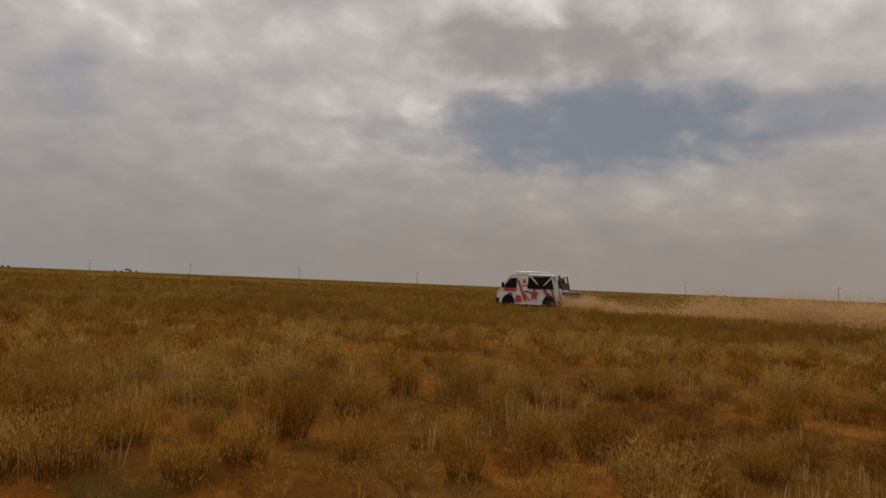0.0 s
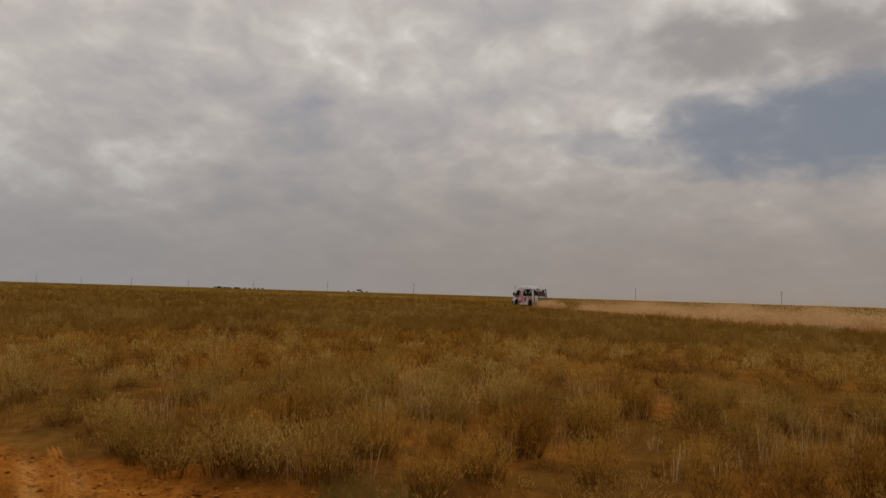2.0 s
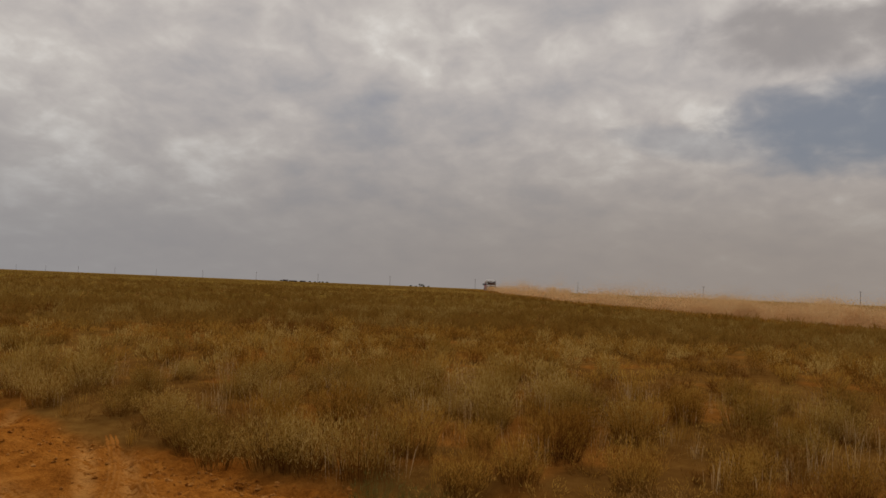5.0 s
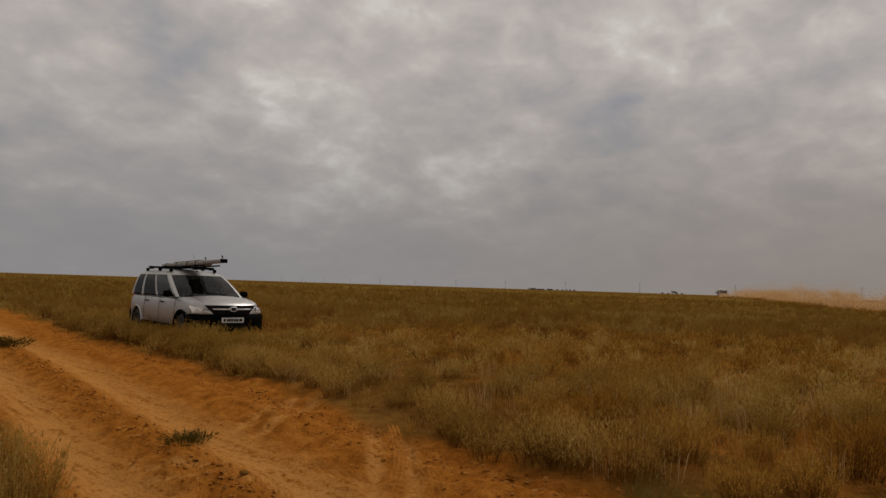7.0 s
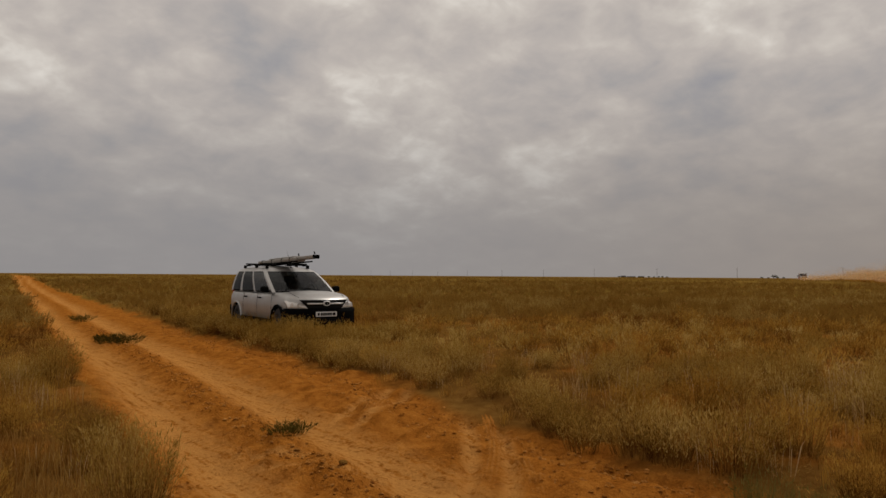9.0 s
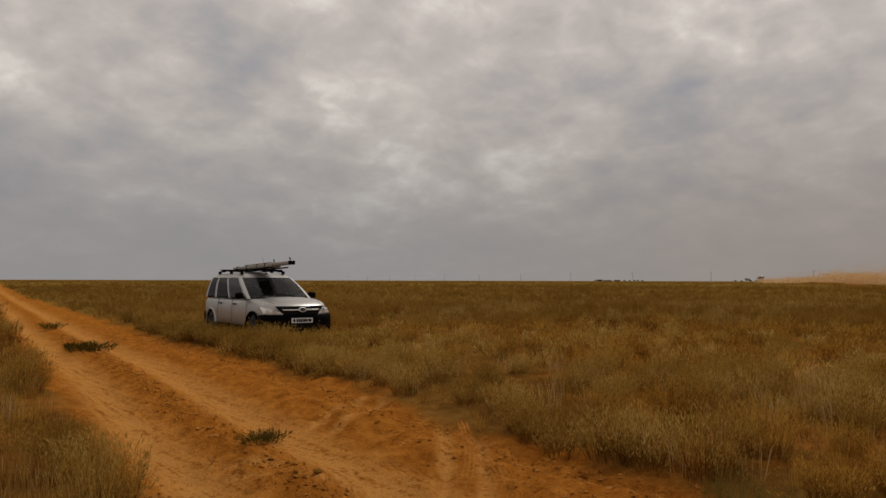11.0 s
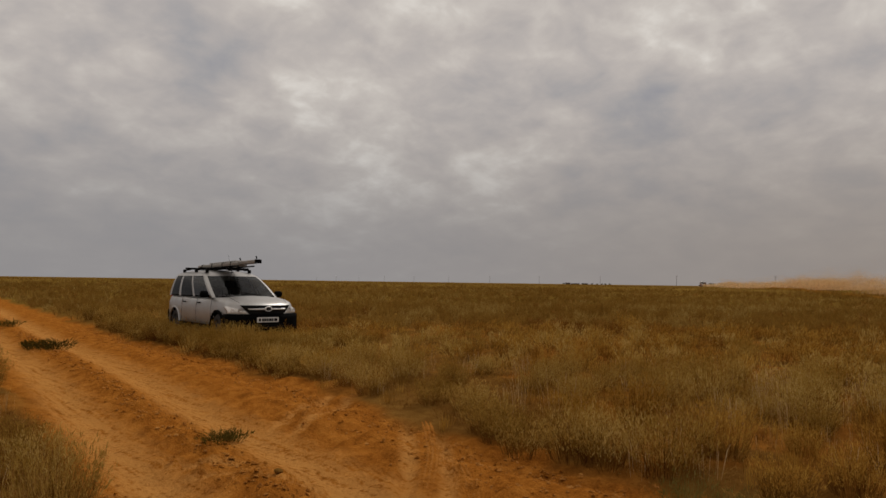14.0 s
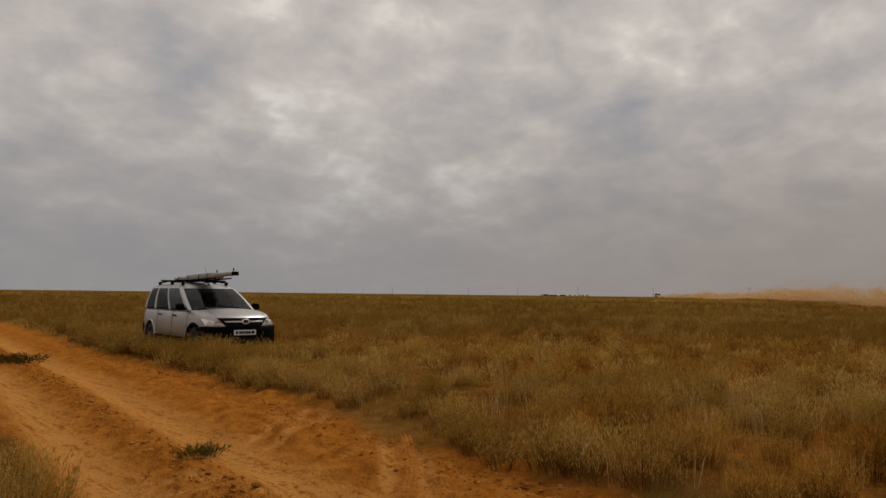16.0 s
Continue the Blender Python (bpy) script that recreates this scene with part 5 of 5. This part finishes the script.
        part("mud_flap", box(0.03, 0.42, 0.55, -1.98, s * 0.82, 0.48, 0.008), RUBBER, truck)
    part("rear_cargo", box(1.1, 1.5, 0.55, -1.2, 0, 1.70, 0.12), DARK, truck, "dark equipment inside the cage", True)
    spare = part("spare_wheel", lathe_y([(0.22, -0.14), (0.45, -0.14), (0.47, 0), (0.45, 0.14), (0.22, 0.14), (0.05, 0.05)]), RUBBER, truck, smooth_faces=True)
    spare.matrix_local = pose(-1.45, 0.1, 1.95, 68, 0, 20)
    # shade-coloured plate for the open back, bars, tail board leaning out on one side
    part("rear_window", box(0.03, 1.62, 0.74, -1.70, 0, 1.83, 0.01, (0, 26, 0)), DARK, truck)
    for s in (-1, 1):
        part("rear_brace", tube([(-1.92, s * 0.85, 1.48), (-1.56, 0, 2.24)], 0.04, 8), MUD, truck)
    tail = part("tail_board", box(0.06, 1.10, 1.35, -2.0, -0.30, 1.20, 0.02, (0, 18, 0)), MUD, truck, "mud-brown tail board leaning back")
    part("tail_board_edge", box(0.09, 0.10, 1.84, -1.95, 0.30, 1.42, 0.02, (0, 18, 0)), MUD, tail)
    part("tail_strut", box(0.07, 0.07, 1.75, -1.98, 0.96, 1.42, 0.02, (0, 21, 0)), MUD, truck)
    part("tow_box", box(0.60, 1.4, 0.56, -2.55, -0.25, 1.0, 0.06), MUD, truck, "dusty grey box behind the tail board")
    part("box_lid", box(0.64, 1.44, 0.05, -2.55, -0.25, 1.305, 0.02), STEEL, truck)
    part("rear_bumper", box(0.16, 1.9, 0.20, -2.05, 0, 0.62, 0.03), DARK, truck)
    part("rear_plate", box(0.02, 0.5, 0.3, -2.16, 0.55, 0.98, 0.004), WHITE, truck)
    for child in truck.children:
        child.matrix_local = Matrix.Diagonal((0.93, 1, 1.14, 1)) @ child.matrix_local
    wheels = [wheel(truck, x, s * 0.92, 0.50, 0.50, 0.30, s, TRUCK_WHITE, 6) for x in (1.91, -1.23) for s in (-1, 1)]
    return truck, wheels


TRUCK, TRUCK_WHEELS = make_truck()
TRUCK_TIMES = [i * 0.25 for i in range(65)]


def truck_pose(t):
    x, y = course(t)
    a = heading(t) + 31 * (1 - float(step(t, -0.5, 3.6)))
    c, s = math.cos(radians(a)), math.sin(radians(a))
    zf, zr = float(height(x + 2 * c, y + 2 * s)), float(height(x - 1.4 * c, y - 1.4 * s))
    pitch = -math.degrees(math.atan2(zf - zr, 3.4))
    return pose(x, y, (zf + zr) / 2 + 0.03 * math.sin(5.1 * t) - 0.16, 0.8 * math.sin(3.3 * t), pitch + 1.0 * math.sin(4.3 * t), a)


# ---------------------------------------------------------------- dust
def dust_material(name, alpha):
    m, tree, add, link, out = material(name)
    isl = add("ShaderNodeNewGeometry").outputs["Random Per Island"]
    cr = ramp(add("ShaderNodeValToRGB"), [(0.0, (0.60, 0.39, 0.18)), (1.0, (0.74, 0.52, 0.27))])
    link(isl, cr.inputs[0])
    dif = add("ShaderNodeBsdfDiffuse")
    tra = add("ShaderNodeBsdfTranslucent")
    link(cr.outputs[0], dif.inputs[0])
    link(cr.outputs[0], tra.inputs[0])
    mx = add("ShaderNodeMixShader", Fac=0.5)
    link(dif.outputs[0], mx.inputs[1])
    link(tra.outputs[0], mx.inputs[2])
    thin = add("ShaderNodeMixShader", Fac=alpha)
    link(add("ShaderNodeBsdfTransparent").outputs[0], thin.inputs[1])
    link(mx.outputs[0], thin.inputs[2])
    link(thin.outputs[0], out.inputs[0])
    return m


DUST, FINE_DUST, THICK_DUST = dust_material("dust", 0.45), dust_material("fine_dust", 0.6), dust_material("thick_dust", 0.8)


def dust_mesh(name, count, grain, long, deep, tall, seed, mat=DUST):
    """A bank of fine airborne grains, thinning out upwards and to its ends, uneven along its length."""
    g = np.random.default_rng(seed)
    c = np.zeros((0, 3))
    lumps = np.stack([g.uniform(-0.55, 0.55, 9) * long, g.normal(0, 0.22, 9) * deep, g.uniform(0.05, 0.6, 9) * tall], -1)
    size = g.uniform(0.10, 0.26, 9)
    k = g.integers(0, 9, count // 2)
    a = lumps[k] + g.normal(0, 1, (count // 2, 3)) * size[k][:, None] * np.array([long * 0.45, deep * 0.6, tall * 0.75])
    n = count - len(a)
    b = np.stack([g.uniform(-0.62, 0.62, n) * long + g.normal(0, 0.08, n) * long, g.normal(0, 0.28, n) * deep, np.abs(g.normal(0, 0.34, n)) * tall], -1)
    c = np.vstack([a, b])
    c[:, 2] = np.abs(c[:, 2])
    # fine haze of smaller grains that rises higher in a few puffs
    n2 = count * 6 // 10
    puff = np.stack([g.uniform(-0.5, 0.5, 6) * long, g.normal(0, 0.2, 6) * deep, g.uniform(0.35, 0.95, 6) * tall], -1)
    wide = g.uniform(0.10, 0.24, 6)
    k = g.integers(0, 6, n2)
    h = puff[k] + g.normal(0, 1, (n2, 3)) * wide[k][:, None] * np.array([long * 0.6, deep * 0.7, tall * 0.7])
    h[:, 2] = np.abs(h[:, 2]) * 1.35
    c = np.vstack([c, h])
    total = count + n2
    d = g.normal(0, 1, (total, 3, 3))
    d /= np.linalg.norm(d, axis=2, keepdims=True)
    s = grain * (0.6 + 0.8 * g.random((total, 1, 1))) * np.where(np.arange(total) < count, 1.0, 0.45)[:, None, None]
    s = s * (1 - 0.72 * step(c[:, 2] / tall, 0.3, 1.1))[:, None, None]
    v = (c[:, None, :] + d * s).reshape(-1, 3)
    return array_mesh(name, v, np.arange(3 * total).reshape(-1, 3), mat, False, FINE_DUST, count)


DUST_ROWS = []


def make_dust():
    g = np.random.default_rng(21)
    sets = {"near": [dust_mesh("dust", 36000, 0.053, 9, 4.0, 2.3, s, THICK_DUST) for s in (1, 2, 3)],
            "mid": [dust_mesh("dust", 17000, 0.080, 14, 5.0, 3.0, s) for s in (4, 5, 6)],
            "far": [dust_mesh("dust", 11000, 0.14, 26, 7.0, 2.6, s) for s in (7, 8, 9)]}
    t = -2.6
    while t < 16.0:
        x, y = course(t)
        d = math.hypot(x, y)
        kind, pace = ("near", 7.0) if d < 75 else ("mid", 10.0) if d < 150 else ("far", 17.0)
        ob = new("dust_cloud", sets[kind][int(g.integers(0, 3))])
        tagged(ob, "drifting bank of ochre dust over the track", "dust cloud", "dust along the track")
        a = heading(t) + (180 if g.random() < 0.5 else 0)
        z = float(height(x, y))
        lift = float(g.uniform(-0.35, 0.35))
        DUST_ROWS.append((ob, t + {"near": 0.22, "mid": 0.32, "far": 0.62}[kind], x, y, z, a, lift))
        x2, y2 = course(t + 0.1)
        t += pace / max(4.0, math.hypot(x2 - x, y2 - y) / 0.1)


make_dust()
PLUME = tagged(new("dust_plume", dust_mesh("dust_plume", 16000, 0.055, 3.6, 2.6, 1.6, 31, THICK_DUST)), "thick brown dust thrown up by the truck's wheels", "dust cloud")


# ---------------------------------------------------------------- distance: poles, sheds, bushes
POLE_WOOD = paint("weathered_pole", (0.10, 0.085, 0.07), 0.9, 0, 0.3, scale=2)
SHED_WALL = paint("shed_wall", (0.07, 0.05, 0.04), 0.9, 0, 0.2, scale=1, spec=0.05)
SHED_ROOF = paint("shed_roof", (0.05, 0.038, 0.032), 0.9, 0, 0.2, scale=1, spec=0.05)
BUSH = blade_material("far_leaf", [(0.0, (0.035, 0.04, 0.02)), (1.0, (0.07, 0.075, 0.035))], 0.5)


def plan(az, d):
    return -math.sin(radians(az)) * d, math.cos(radians(az)) * d


def make_poles():
    pole = thing("utility_pole", pose(0, 0, 0), "weathered wooden utility pole on the plain", "utility pole", "poles of the power line")
    part("shaft", tube([(0, 0, -0.3), (0, 0, 6.7)], 0.12, 8, r2=0.08), POLE_WOOD, pole)
    arm = part("cross_arm", box(0.10, 1.6, 0.12, 0, 0, 6.3, 0.01), POLE_WOOD, pole)
    for y in (-0.7, 0, 0.7):
        part("insulator", tube([(0, y, 6.36), (0, y, 6.55)], 0.04, 6), WHITE, arm)
    D0, AZ0 = 372.0, -11.0
    first = True
    for k in range(-2, 14):
        s = 0.089 + 0.187 * k
        a = AZ0 + math.degrees(math.atan(s))
        x, y = plan(a, D0 * math.hypot(1, s))
        m = pose(x, y, float(height(x, y)), 0.6 * math.sin(7 * k), 0.6 * math.cos(5 * k), 79 + 4 * math.sin(k))
        if first:
            pole.matrix_world, first = m, False
        else:
            copy_thing(pole, m)


def make_shed(az, d, long, wide, wall, ridge, turn):
    x, y = plan(az, d)
    shed = thing("farm_shed", pose(x, y, float(height(x, y)) - 0.1, 0, 0, turn), "low dark farm shed far off on the horizon", "shed", "distant farm sheds")
    part("wall", box(long, wide, wall, 0, 0, wall / 2), SHED_WALL, shed)
    b = plate([(-wide / 2 - 0.4, wall + 0.02), (wide / 2 + 0.4, wall + 0.02), (0, wall + ridge)], long + 0.8, "x", -long / 2 - 0.4)
    part("roof", b, SHED_ROOF, shed)
    for k in range(3):
        part("door", box(2.0, 0.08, wall * 0.75, (k - 1) * long * 0.3, -wide / 2 - 0.05, wall * 0.4), SHED_ROOF, shed)


def make_far_bush(az, d, w, h, seed):
    g = np.random.default_rng(seed)
    x, y = plan(az, d)
    bush = thing("far_bush", pose(x, y, float(height(x, y))), "dark rounded bush on the horizon", "bush", "distant bushes")
    b = None
    for k in range(4):
        b = tube([(0, 0, -0.2), (g.normal(0, 0.15) * w, g.normal(0, 0.15) * w, h * 0.6)], 0.10, 5, b, 0.03)
    part("stems", b, POLE_WOOD, bush)
    n = 500
    lump = np.stack([g.normal(0, 0.26, 9) * w, g.normal(0, 0.26, 9) * w, g.uniform(0.35, 0.75, 9) * h], -1)
    c = lump[g.integers(0, 9, n)] + g.normal(0, 0.11, (n, 3)) * np.array([w, w, h])
    c[:, 2] = np.abs(c[:, 2])
    v = (c[:, None, :] + g.normal(0, 0.16, (n, 3, 3)) * max(0.8, h * 0.35)).reshape(-1, 3)
    ob = new("crown", array_mesh("crown", v, np.arange(3 * n).reshape(-1, 3), BUSH))
    ob.parent = bush


make_poles()
for az, d, long, wide, wall, ridge, turn in ((37.2, 800, 5, 5, 1.4, 0.7, 40), (36.62, 820, 9, 6, 0.9, 0.5, 36), (35.85, 810, 6, 6, 1.0, 0.6, 36)):
    make_shed(az, d, long, wide, wall, ridge, turn)
for i, (az, w, h) in enumerate(((37.5, 4.5, 3.6), (36.0, 4, 2.8), (35.3, 3, 3.0), (34.9, 3, 2.8), (34.55, 3, 3.0), (34.25, 3.5, 3.0), (33.95, 3, 2.8), (26.45, 7, 6.6), (26.2, 3, 3.0), (25.8, 2.5, 3.0), (27.2, 2.8, 3.2), (26.8, 2.5, 2.4), (-18.6, 5, 2.8), (-19.4, 6, 2.4))):
    make_far_bush(az, 790, w * 0.75, h * 0.55, 40 + i)


# ---------------------------------------------------------------- what moves
def motions():
    walk(TRUCK, [(t, truck_pose(t)) for t in TRUCK_TIMES])
    for w in TRUCK_WHEELS:
        p = w.matrix_local.translation.copy()
        walk(w, [(i * 0.1, pose(p.x, p.y, p.z) @ pose(0, 0, 0, 0, 78 * i, 0)) for i in range(161)])
    rows = []
    for t in TRUCK_TIMES:
        x, y = course(t - 0.21)
        rows.append((t, pose(x, y, float(height(x, y)) - 0.05, 0, 0, heading(t))))
    walk(PLUME, rows)
    for ob, t, x, y, z, a, lift in DUST_ROWS:
        def at(s):
            age = s - t
            up = -7.0 + 6.7 * float(step(age, -0.05, 0.35)) + 0.5 * float(step(age, 0.2, 4.0)) + 0.02 * max(age, 0)
            drift = 0.35 * max(age, 0)
            return pose(x + drift, y - 0.15 * drift, z + up + lift, 0, 0, a)
        times = sorted({0.0, 16.0, *[float(np.clip(round(t + k, 2), 0, 16)) for k in (-0.05, 0.08, 0.18, 0.30, 0.8, 1.6, 2.6, 4.0)]})
        walk(ob, [(s, at(s)) for s in times])


motions()
